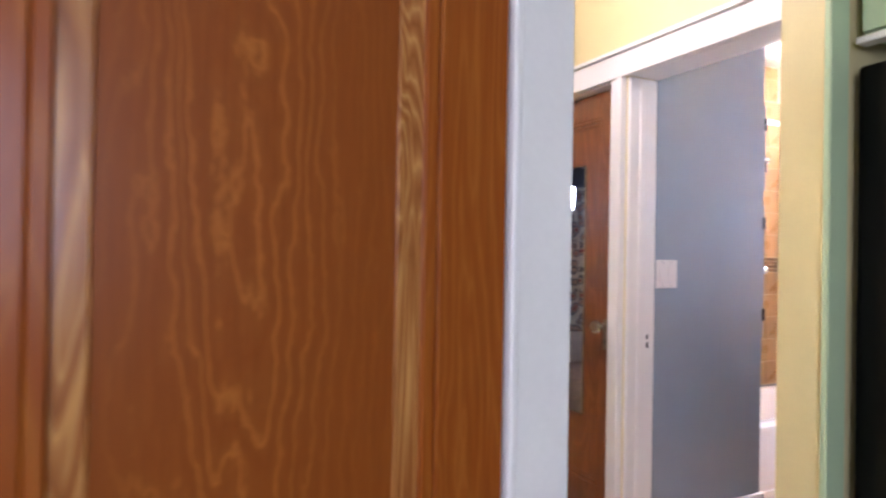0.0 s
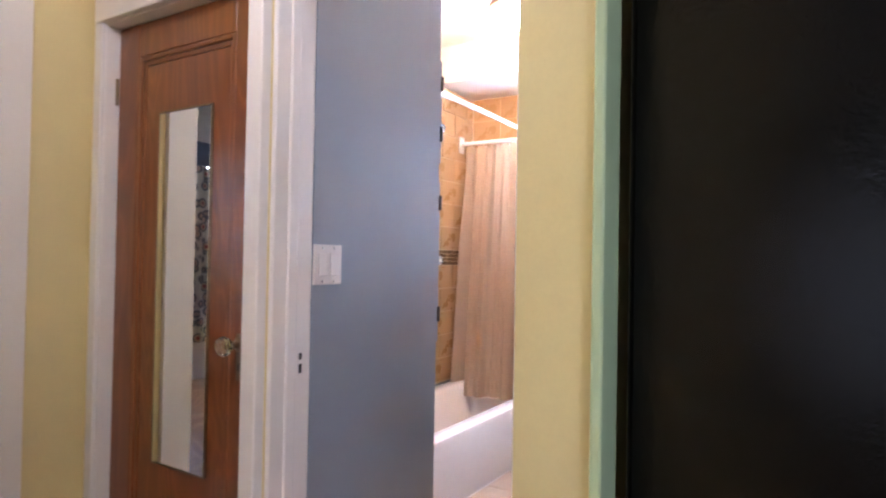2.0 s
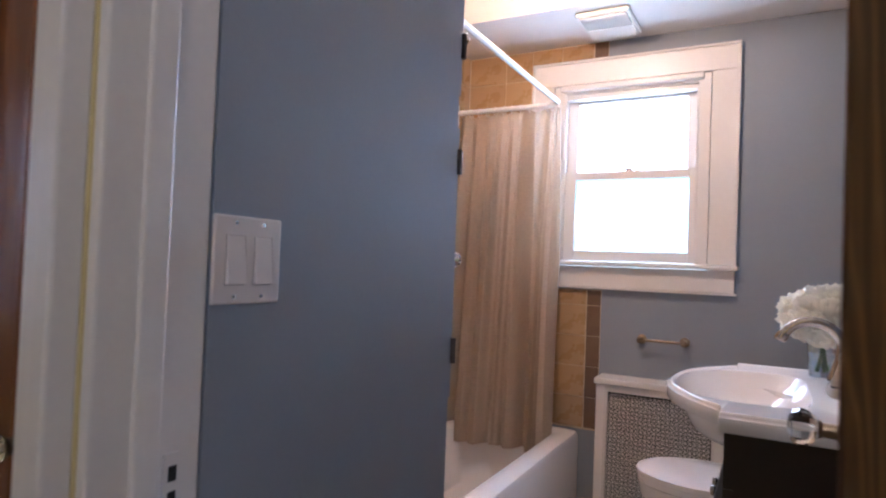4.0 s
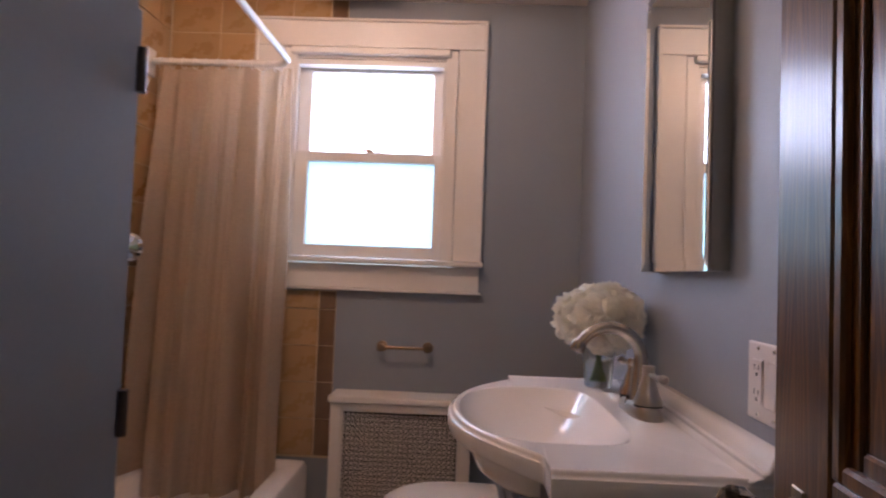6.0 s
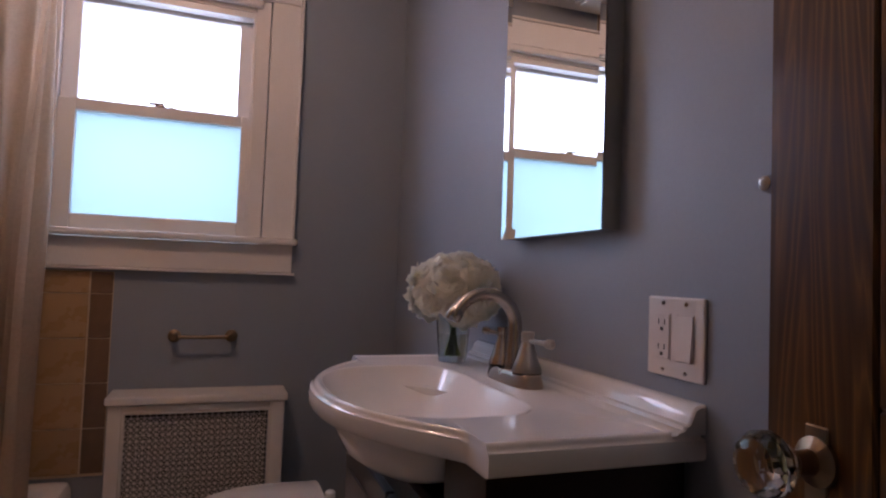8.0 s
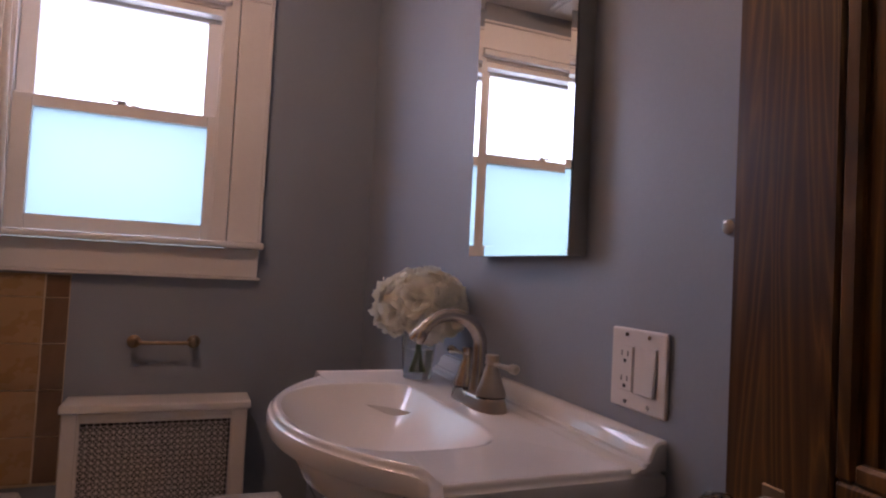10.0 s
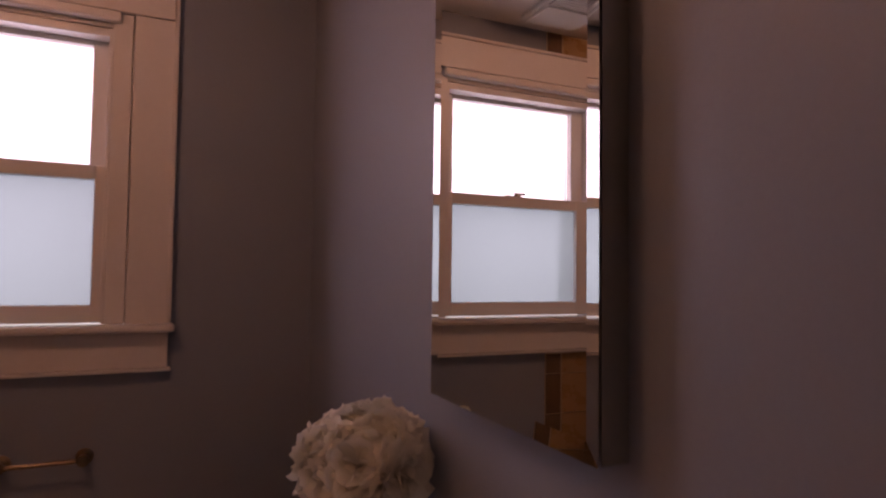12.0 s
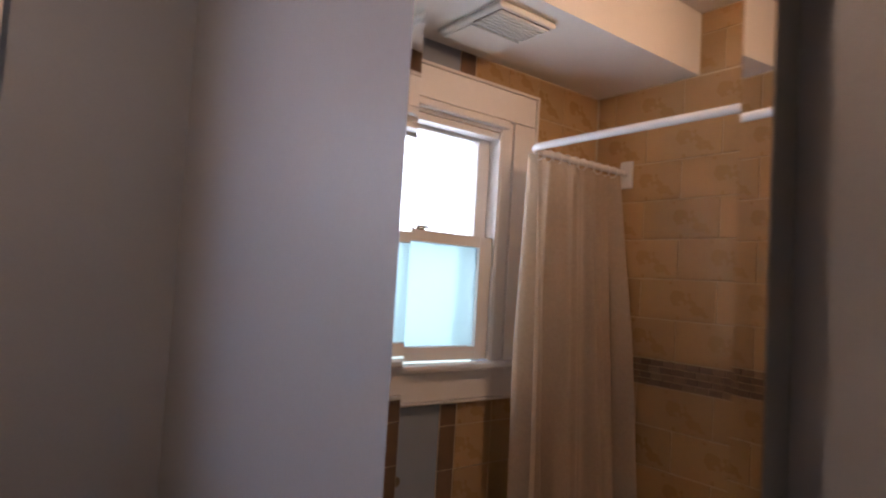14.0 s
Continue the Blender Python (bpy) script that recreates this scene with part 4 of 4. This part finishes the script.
def sink_mesh():
    """Counter with basin: rings from the outline in to the drain."""
    bm = bmesh.new()
    pts = [(0.235 - (0.235 + 0.079) * i / 24, YR) for i in range(24)]
    pts += [(front_x(YR + (YL - YR) * i / 90), YR + (YL - YR) * i / 90) for i in range(90)]
    pts += [(-0.079 + (0.235 + 0.079) * i / 24, YL) for i in range(24)]
    pts += [(0.235, YL - (YL - YR) * i / 50) for i in range(50)]
    def inset(p, d):
        v = Vector((BX - p[0], BY - p[1]))
        return (p[0] + v.x * d / max(v.length, 1e-6), p[1] + v.y * d / max(v.length, 1e-6))
    rings = []
    def add(fn, z):
        rings.append([bm.verts.new((*fn(p), z)) for p in pts])
    def bowl(s):
        def fn(p):
            a = math.atan2(p[1] - BY, p[0] - BX)
            e = bowl_edge(a) * s
            return (BX + e * math.cos(a), BY + e * math.sin(a))
        return fn
    add(bowl(0.90), TOP - 0.040)
    for d, z in ((0.012, -0.040), (0.003, -0.038), (0.0, -0.034), (0.0, -0.016), (0.002, -0.010), (0.006, -0.0085), (0.0085, -0.005), (0.010, -0.002), (0.014, 0.0), (0.018, -0.0004), (0.021, -0.0022), (0.024, -0.0028)):
        add(lambda p: inset(p, d), TOP + z)
    for s in (1.02, 1.0, 0.985, 0.96, 0.93, 0.89, 0.84, 0.78, 0.71, 0.63, 0.54, 0.44, 0.33, 0.22, 0.12, 0.05):
        z = -0.0032 if s > 1 else -0.0040 - 0.096 * (1 - s ** 2.1)
        add(bowl(s), TOP + z)
    m = len(pts)
    for a, b in zip(rings, rings[1:]):
        for i in range(m):
            bm.faces.new((a[i], a[(i + 1) % m], b[(i + 1) % m], b[i]))
    bm.faces.new(rings[-1])
    return bm
part("basin", sink_mesh(), M_PORC, sink, smooth=True)
part("bowl_underside", moved(lathe([(1.0, 0.0), (0.97, -0.03), (0.86, -0.065), (0.62, -0.090), (0.3, -0.102), (0, -0.104)], 40), Matrix.Translation((-0.050, BY - 0.01, TOP - 0.039)) @ Matrix.Diagonal((0.138, 0.215, 1, 1))), M_PORC, sink, smooth=True)
def splash():
    """The upstand along the wall, with a stepped moulding."""
    prof = [(0.0, 0.0), (-0.052, 0.0), (-0.046, 0.0045), (-0.036, 0.007), (-0.034, 0.012), (-0.028, 0.014), (-0.024, 0.022), (-0.019, 0.033), (-0.012, 0.038), (0.0, 0.039)]
    bm = bmesh.new()
    ends = []
    for y in (YR + 0.001, YR + 0.004, YL - 0.006, YL - 0.002):
        k = 0.92 if y < YR + 0.003 or y > YL - 0.004 else 1.0
        ends.append([bm.verts.new((sink_wall_x(y) - 0.001 + a * k, y, TOP - 0.004 + b * k)) for a, b in prof])
    n = len(prof)
    for e1, e2 in zip(ends, ends[1:]):
        for i in range(n):
            bm.faces.new((e1[i], e1[(i + 1) % n], e2[(i + 1) % n], e2[i]))
    bm.faces.new(ends[0])
    bm.faces.new(ends[-1])
    return bm
part("backsplash", splash(), M_PORC, sink, smooth=True)
part("drain", moved(lathe([(0, 0.0), (0.022, 0.0), (0.024, 0.003), (0.018, 0.005), (0, 0.006)], 24), Matrix.Translation((BX, BY, TOP - 0.0995))), M_NICKEL, sink, "nickel drain")

# ---- faucet ----
FX, FY = 0.157, 1.884
FZ = TOP - 0.003
fau = thing("faucet", "brushed nickel faucet with an arched spout and two levers", "faucet", (FX, FY, FZ))


def base_plate():
    """A long foot with rounded ends that slopes in towards its top."""
    bm = bmesh.new()
    rings = []
    for k, z in ((1.0, 0.0), (1.0, 0.005), (0.97, 0.008), (0.90, 0.018), (0.84, 0.023), (0.80, 0.024)):
        rings.append([])
        for i in range(48):
            a = 2 * math.pi * i / 48
            c, q = math.cos(a), math.sin(a)
            r = (abs(c) ** 3.0 + abs(q) ** 3.0) ** (-1 / 3.0)
            rings[-1].append(bm.verts.new((FX + 0.031 * k * r * c, FY + (0.088 - 0.031 * (1 - k)) * r * q, FZ + z)))
    for r1, r2 in zip(rings, rings[1:]):
        for i in range(48):
            bm.faces.new((r1[i], r1[(i + 1) % 48], r2[(i + 1) % 48], r2[i]))
    bm.faces.new(rings[0])
    bm.faces.new(rings[-1])
    return bm


part("base", base_plate(), M_NICKEL, fau, smooth=True)
arc = [(FX, FY, FZ + 0.018), (FX, FY, FZ + 0.045), (FX, FY, FZ + 0.075), (FX, FY, FZ + 0.095)]
for a in range(0, 151, 10):
    arc.append((FX - 0.063 + 0.063 * math.cos(radians(a)), FY, FZ + 0.106 + 0.060 * math.sin(radians(a))))
arc.append((FX - 0.1245, FY, FZ + 0.129))
rad_s = [0.021, 0.0175, 0.0150, 0.0138] + [0.0132 - 0.0016 * i / 15 for i in range(16)] + [0.0125]
part("spout", tube(arc, rad_s, 20), M_NICKEL, fau, smooth=True)
ex, ez = arc[-1][0], arc[-1][2]
part("aerator", tube([(ex + 0.004, FY, ez + 0.007), (ex + 0.001, FY, ez), (ex - 0.005, FY, ez - 0.010), (ex - 0.0065, FY, ez - 0.0135)], [0.0130, 0.0148, 0.0150, 0.0125], 20), M_NICKEL, fau, smooth=True)
for s, reach, turn in ((-1, 0.082, 0.06), (1, 0.085, -0.04)):
    y = FY + 0.052 * s
    part("gasket", moved(lathe([(0, 0), (0.0265, 0), (0.0265, 0.004), (0, 0.004)], 24), Matrix.Translation((FX, y, FZ + 0.0225))), M_SLOT, fau, "dark seam ring")
    h = part("handle", moved(lathe([(0, 0), (0.0275, 0), (0.0265, 0.008), (0.0205, 0.022), (0.0145, 0.042), (0.0115, 0.052), (0.0105, 0.056), (0.0125, 0.057), (0.0125, 0.060), (0.0115, 0.061), (0.0125, 0.070), (0.0115, 0.073), (0.0, 0.0735)], 28), Matrix.Translation((FX, y, FZ + 0.0265))), M_NICKEL, fau, smooth=True)
    d = Vector((turn, s, 0.02)).normalized()
    c = Vector((FX, y, FZ + 0.0265 + 0.057))
    part("lever", tube([c, c + d * 0.030, c + d * (reach - 0.022), c + d * (reach - 0.016), c + d * (reach - 0.004), c + d * reach], [0.0042, 0.0042, 0.0046, 0.0082, 0.0086, 0.0055], 14), M_NICKEL, h, smooth=True)
part("lift_rod", tube([(FX + 0.025, FY, FZ + 0.020), (FX + 0.025, FY, FZ + 0.075)], 0.0025, 8), M_NICKEL, fau)

# ---- vase with flowers ----
VX, VY = 0.136, 2.162
vase = thing("vase", "clear glass tumbler vase with water on the sink", "vase", (VX, VY, TOP - 0.005))
part("tumbler", moved(lathe([(0, 0), (0.030, 0), (0.033, 0.004), (0.0405, 0.105), (0.0385, 0.105), (0.031, 0.012), (0, 0.012)], 36), Matrix.Translation((VX, VY, TOP - 0.004))), M_VASE, vase, smooth=True)
part("water", moved(lathe([(0, 0.0125), (0.0305, 0.0125), (0.0350, 0.066), (0, 0.066)], 32), Matrix.Translation((VX, VY, TOP - 0.004))), M_WATER, vase, smooth=True)
bouquet = thing("bouquet", "bunch of creamy white ruffled flowers in a vase", "flowers", (VX, VY, TOP + 0.01))
rng = random.Random(7)
for i in range(5):
    a = i * 1.256
    part("stem", tube([(VX + 0.012 * math.cos(a), VY + 0.012 * math.sin(a), TOP + 0.014), (VX + 0.004 * math.cos(a + 2), VY + 0.004 * math.sin(a + 2), TOP + 0.07), (VX + 0.03 * math.cos(a), VY + 0.03 * math.sin(a), TOP + 0.13)], 0.0035, 8), M_STEM, bouquet)


def bloom(bm, centre, out, size, rng):
    """One ruffled blossom: petals in turns round its axis."""
    z = out.normalized()
    x = z.orthogonal().normalized()
    y = z.cross(x)
    for ringi, (count, tilt, length) in enumerate(((3, 0.28, 0.60), (5, 0.7, 0.88), (6, 1.12, 1.0), (5, 1.45, 1.05))):
        for k in range(count):
            a = 2 * math.pi * (k + 0.5 * ringi + rng.uniform(-0.2, 0.2)) / count
            d = x * math.cos(a) + y * math.sin(a)
            sidev = z.cross(d)
            t = tilt + rng.uniform(-0.18, 0.18)
            grid = []
            for j in range(5):
                w = j / 4
                bend = t * (0.35 + 0.75 * w)
                rad_ = size * length * w
                wid = size * 0.60 * math.sin(math.pi * (0.12 + 0.72 * w)) * (1 + 0.1 * rng.random())
                row = []
                for i in range(5):
                    v = (i - 2) / 2
                    ruf = 0.09 * size * w * math.sin(v * 5 + a * 3 + rng.random())
                    p = centre + d * (rad_ * math.sin(bend)) + z * (rad_ * math.cos(bend) * 0.8 + ruf - 0.15 * size * v * v * -1 * w) + sidev * (wid * v)
                    row.append(bm.verts.new(p))
                grid.append(row)
            for r1, r2 in zip(grid, grid[1:]):
                for i in range(4):
                    bm.faces.new((r1[i], r1[i + 1], r2[i + 1], r2[i]))


BC = Vector((VX, VY, TOP + 0.152))
for i in range(17):
    zz = 1 - 1.42 * (i + 0.5) / 17
    rr = math.sqrt(max(0, 1 - zz * zz))
    a = i * 2.39996
    out = Vector((rr * math.cos(a), rr * math.sin(a), zz))
    bm = bmesh.new()
    c = BC + Vector((out.x * 0.074, out.y * 0.074, out.z * 0.064))
    bloom(bm, c, out, 0.054 * rng.uniform(0.85, 1.15), rng)
    part("blossom", bm, M_PETAL, bouquet, smooth=True)

# ---- mirror cabinet ----
MS = 0.0093
mir = thing("mirror_cabinet", "tall mirror cabinet with slanted glass edges over the sink", "mirror", (0.23, 1.9, 1.18))
MY0, MY1, MZ0, MZ1, MX = 1.6775, 2.0684, 1.1668, 1.797, 0.2073
def mirror_front():
    bm = bmesh.new()
    bv = 0.020
    def ring(inset, d):
        return [bm.verts.new((MX + MS * (y - 1.907) + d, y, z)) for y, z in
                ((MY0 + inset, MZ0 + inset), (MY1 - inset, MZ0 + inset), (MY1 - inset, MZ1 - inset), (MY0 + inset, MZ1 - inset))]
    o, i = ring(0, -0.0013), ring(bv, 0.0)
    for k in range(4):
        bm.faces.new((o[k], o[(k + 1) % 4], i[(k + 1) % 4], i[k]))
    bm.faces.new(i)
    return bm
part("mirror_glass", mirror_front(), M_MIRROR, mir, "bevelled silvered mirror")
part("case", prism([(MX + MS * (MY0 - 1.907) + 0.0030, MY0 + 0.001), (MX + MS * (MY1 - 1.907) + 0.0030, MY1 - 0.001), (sink_wall_x(MY1) - 0.0005, MY1 - 0.001), (sink_wall_x(MY0) - 0.0005, MY0 + 0.001)], MZ0 + 0.001, MZ1 - 0.001), M_CASE, mir, "grey metal cabinet case")

# ---- wall hook ----
hk = thing("wall_hook", "round nickel robe hook on the blue-grey wall", "hook", (0.23, 1.35, 1.215))
part("rose", moved(lathe([(0, 0), (0.021, 0), (0.020, 0.006), (0.010, 0.012), (0.008, 0.040), (0.013, 0.048), (0.017, 0.056), (0.013, 0.066), (0, 0.068)], 24), pose(sink_wall_x(1.325) - 0.001, 1.325, 1.193, 0, -90, 0) @ Matrix.Diagonal((0.62, 0.62, 0.95, 1))), M_NICKEL, hk, smooth=True)

# ---- toilet ----
wc = thing("toilet", "white porcelain toilet with a closed lid", "toilet", (-0.1, 2.63, 0))
def seat_shape(sx, sy, z0, z1):
    pts = []
    for i in range(40):
        a = 2 * math.pi * i / 40
        x = -0.20 + 0.235 * math.cos(a) * sx
        y = 2.63 + 0.185 * math.sin(a) * sy
        if x > -0.11:
            x, y = -0.11 + min(x + 0.11, 0.05), 2.63 + 0.185 * sy * (1 if math.sin(a) > 0 else -1) * min(1.0, abs(math.sin(a)) * 1.35)
        pts.append((x, y))
    bm = prism(pts, z0, z1)
    return rounded(bm, 0.006, 2)
part("lid", seat_shape(1.0, 1.0, 0.400, 0.418), M_PORC, wc, "closed white lid", smooth=True)
part("seat", seat_shape(0.985, 0.98, 0.378, 0.398), M_PORC, wc, smooth=True)
for dy in (-0.08, 0.08):
    part("hinge_cap", moved(lathe([(0, 0), (0.016, 0), (0.016, 0.020), (0.010, 0.026), (0, 0.027)], 16), Matrix.Translation((-0.035, 2.63 + dy, 0.392))), M_PORC, wc, smooth=True)
part("bowl", moved(lathe([(0, 0), (0.62, 0), (0.60, 0.10), (0.66, 0.22), (0.95, 0.33), (0.97, 0.375), (0, 0.376)], 40), Matrix.Translation((-0.20, 2.63, 0)) @ Matrix.Diagonal((0.235, 0.185, 1, 1))), M_PORC, wc, smooth=True)
def tank_shape():
    """A cistern that narrows towards its foot."""
    bm = boxes((0.014, 0.245, 2.41, 2.85, 0.34, 0.690))
    for v in bm.verts:
        if v.co.z < 0.5:
            v.co.x = max(v.co.x, 0.042)
            v.co.y = 2.63 + (v.co.y - 2.63) * 0.90
    return rounded(bm, 0.018, 3)
part("tank", tank_shape(), M_PORC, wc, smooth=True)
part("tank_lid", boxes((0.006, 0.250, 2.40, 2.86, 0.692, 0.722), bevel=0.010, seg=2), M_PORC, wc, smooth=True)

# ---- ceiling lamp and vent ----
LX, LY = -0.69, 2.15
lamp = thing("ceiling_lamp", "lit ceiling lamp with a tan pan and bare bulbs", "ceiling lamp", (LX, LY, CEIL))
part("canopy", moved(lathe([(0, 0), (0.06, 0), (0.058, -0.018), (0.02, -0.028), (0.012, -0.085), (0, -0.086)], 28), Matrix.Translation((LX, LY, CEIL - 0.001))), M_PAN, lamp, smooth=True)
part("pan", moved(lathe([(0.0, -0.080), (0.10, -0.080), (0.125, -0.092), (0.13, -0.112), (0.118, -0.118), (0.10, -0.108), (0, -0.106)], 40), Matrix.Translation((LX, LY, CEIL))), M_PAN, lamp, smooth=True)
for i in range(5):
    a = i * 1.2566 + 0.4
    part("bulb", moved(lathe([(0, 0.0), (0.012, 0.0), (0.014, -0.02), (0.027, -0.045), (0.025, -0.068), (0, -0.082)], 20), Matrix.Translation((LX + 0.075 * math.cos(a), LY + 0.075 * math.sin(a), CEIL - 0.108))), M_BOWL, lamp, "glowing bulb", smooth=True)
vent = thing("ceiling_vent", "off-white plastic exhaust fan grille in the soffit", "vent", (-0.667, 2.93, SOFF))
part("frame", boxes((-0.785, -0.550, 2.780, 3.080, SOFF - 0.022, SOFF - 0.001), bevel=0.008, seg=2), M_VENT, vent)
part("lens", boxes((-0.768, -0.567, 2.925, 3.065, SOFF - 0.030, SOFF - 0.0225), bevel=0.003), M_VENT, vent, "smooth cover panel")
for i in range(8):
    y = 2.797 + 0.0155 * i
    part("slat", boxes((-0.768, -0.567, y, y + 0.007, SOFF - 0.029, SOFF - 0.0225)), M_VENT, vent)
# Dark sheet over the frame paints the shade between the slats.
part("backing", boxes((-0.770, -0.565, 2.792, 2.918, SOFF - 0.0232, SOFF - 0.0222)), M_SLOT, vent)


# ---- tiles, last ----
TW, TH, GAP = 0.3073, 0.150, 0.003


def tile_mesh(w, h, d=0.003, name="tile"):
    bm = bmesh.new()
    c = 0.0012
    lo = [bm.verts.new(p) for p in ((0, 0, 0), (w, 0, 0), (w, 0, h), (0, 0, h))]
    mid = [bm.verts.new(p) for p in ((0, -d + c, 0), (w, -d + c, 0), (w, -d + c, h), (0, -d + c, h))]
    hi = [bm.verts.new(p) for p in ((c, -d, c), (w - c, -d, c), (w - c, -d, h - c), (c, -d, h - c))]
    for a, b in ((lo, mid), (mid, hi)):
        for i in range(4):
            bm.faces.new((a[i], a[(i + 1) % 4], b[(i + 1) % 4], b[i]))
    bm.faces.new(hi)
    return mesh_from(bm, name)


tile_cache = {}


def lay(parent, m, w, h, mat, name="tile"):
    """One tile at pose m: x along the wall, z up, -y out of it."""
    key = (round(w, 3), round(h, 3), mat.name)
    if key not in tile_cache:
        me = tile_mesh(w, h, 0.003, name)
        me.materials.append(mat)
        tile_cache[key] = me
    ob = new(name, tile_cache[key])
    ob.parent = parent
    ob.matrix_basis = m
    return ob


def tile_field(parent, m, length, z0, z1, band=True, start=None, hole=None):
    """Running-bond tiles over a wall strip; local x from 0 to length. The mosaic band sits in one course."""
    z, row = z0, 0
    while z < z1 - 0.02:
        if band and abs(z - BAND) < 0.03:
            for r in range(4):
                x, end = -0.012 * (r % 2), min(length, hole[0]) if hole else length
                while x < end - 0.01:
                    x0, xe = max(0, x), min(end, x + 0.048)
                    if xe - x0 > 0.01:
                        lay(parent, m @ Matrix.Translation((x0, 0, z + 0.0245 * r)), xe - x0 - 0.002, 0.0225, M_MOSAIC, "mosaic_tile")
                    x += 0.048
            z += 0.098 + 0.003
            continue
        h = min(TH, z1 - z)
        x = -(TW / 2) * (row % 2) if start is None else start
        while x < length - 0.005:
            x0, xe = max(0, x), min(length, x + TW)
            cut = hole and not (xe <= hole[0] + 0.001 or x0 >= hole[1] - 0.001 or z >= hole[3] - 0.001 or z + h <= hole[2] + 0.001)
            if cut:
                if x0 < hole[0] - 0.01 and z + h > hole[2] and z < hole[3]:
                    lay(parent, m @ Matrix.Translation((x0, 0, z)), hole[0] - x0 - GAP, h - GAP, M_TILE)
                    x0 = hole[0]
                if xe - x0 < 0.012:
                    pass
                elif z < hole[2] - 0.015:
                    lay(parent, m @ Matrix.Translation((x0, 0, z)), xe - x0 - GAP, hole[2] - z - GAP, M_TILE)
                elif z + h > hole[3] + 0.015:
                    lay(parent, m @ Matrix.Translation((x0, 0, hole[3])), xe - x0 - GAP, z + h - hole[3] - GAP, M_TILE)
            elif xe - x0 > 0.012:
                lay(parent, m @ Matrix.Translation((x0, 0, z)), xe - x0 - GAP, h - GAP, M_TILE)
            x += TW
        z += h
        row += 1


RIM, BAND = 0.381, 0.381 + 5 * TH
t1 = structure("wall_tile_back", boxes((-1.4838, -1.480, 1.374, 3.1645, RIM - 0.010, SOFF), (-1.4838, -1.480, 1.374, 2.709, SOFF, CEIL - 0.002)), M_GROUT, "tan ceramic wall tiles behind the bathtub", "wall tiles")
t2 = structure("wall_tile_window", boxes((-1.4795, -1.112, 3.165, 3.1688, RIM - 0.010, SOFF), (-1.112, -0.722, 3.165, 3.1688, RIM - 0.010, 1.056), (-1.112, -0.722, 3.165, 3.1688, 2.209, SOFF)), M_GROUT, "tan ceramic tiles with a brown border beside the window", "wall tiles")
t3 = structure("wall_tile_end", boxes((-1.4795, -0.802, 1.3582, 1.376, RIM - 0.010, CEIL - 0.002)), M_GROUT, "tan ceramic wall tiles at the tub end", "wall tiles")
tile_field(t1, pose(-1.480, 3.158, RIM * 0, 0, 0, 0) @ Matrix.Rotation(radians(90), 4, "Z") @ Matrix.Translation((-1.775, 0, 0)), 1.775, RIM, SOFF)
TM = pose(-1.480, 3.158, 0) @ Matrix.Rotation(radians(90), 4, "Z") @ Matrix.Translation((-1.775, 0, 0))
tile_field(t1, TM, 1.322, SOFF, CEIL - 0.004, band=False)
tile_field(t2, pose(-1.472, 3.165, 0), 0.679, RIM, SOFF, start=0.518 - 2 * TW, hole=(-1.114 + 1.472, 9, 1.056, 2.209))
tile_field(t3, pose(-0.802, 1.376, 0, 0, 0, 180), 0.670, RIM, CEIL - 0.01)
z = RIM
while z < SOFF - 0.01:
    h = min(TH, SOFF - z)
    if z + h < 1.06 or z > 2.19:
        lay(t2, pose(-0.790, 3.165, z), 0.066, h - GAP, M_TILED, "border_tile")
    elif z < 1.056:
        lay(t2, pose(-0.790, 3.165, z), 0.066, 1.056 - z - GAP, M_TILED, "border_tile")
    elif z + h > 2.21:
        lay(t2, pose(-0.790, 3.165, 2.2095), 0.066, z + h - 2.2125, M_TILED, "border_tile")
    z += h
fl = bpy.data.objects["floor"]
for i in range(6):
    for j in range(8):
        x, y = -0.80 + 0.305 * i, 0.64 + 0.305 * j
        if x > 0.2 or y > 3.0:
            continue
        ob = lay(fl, pose(x, y, 0.0402, -90, 0, 0) @ Matrix.Translation((0, 0, 0)), 0.302, 0.302, M_FTILE, "floor_tile")
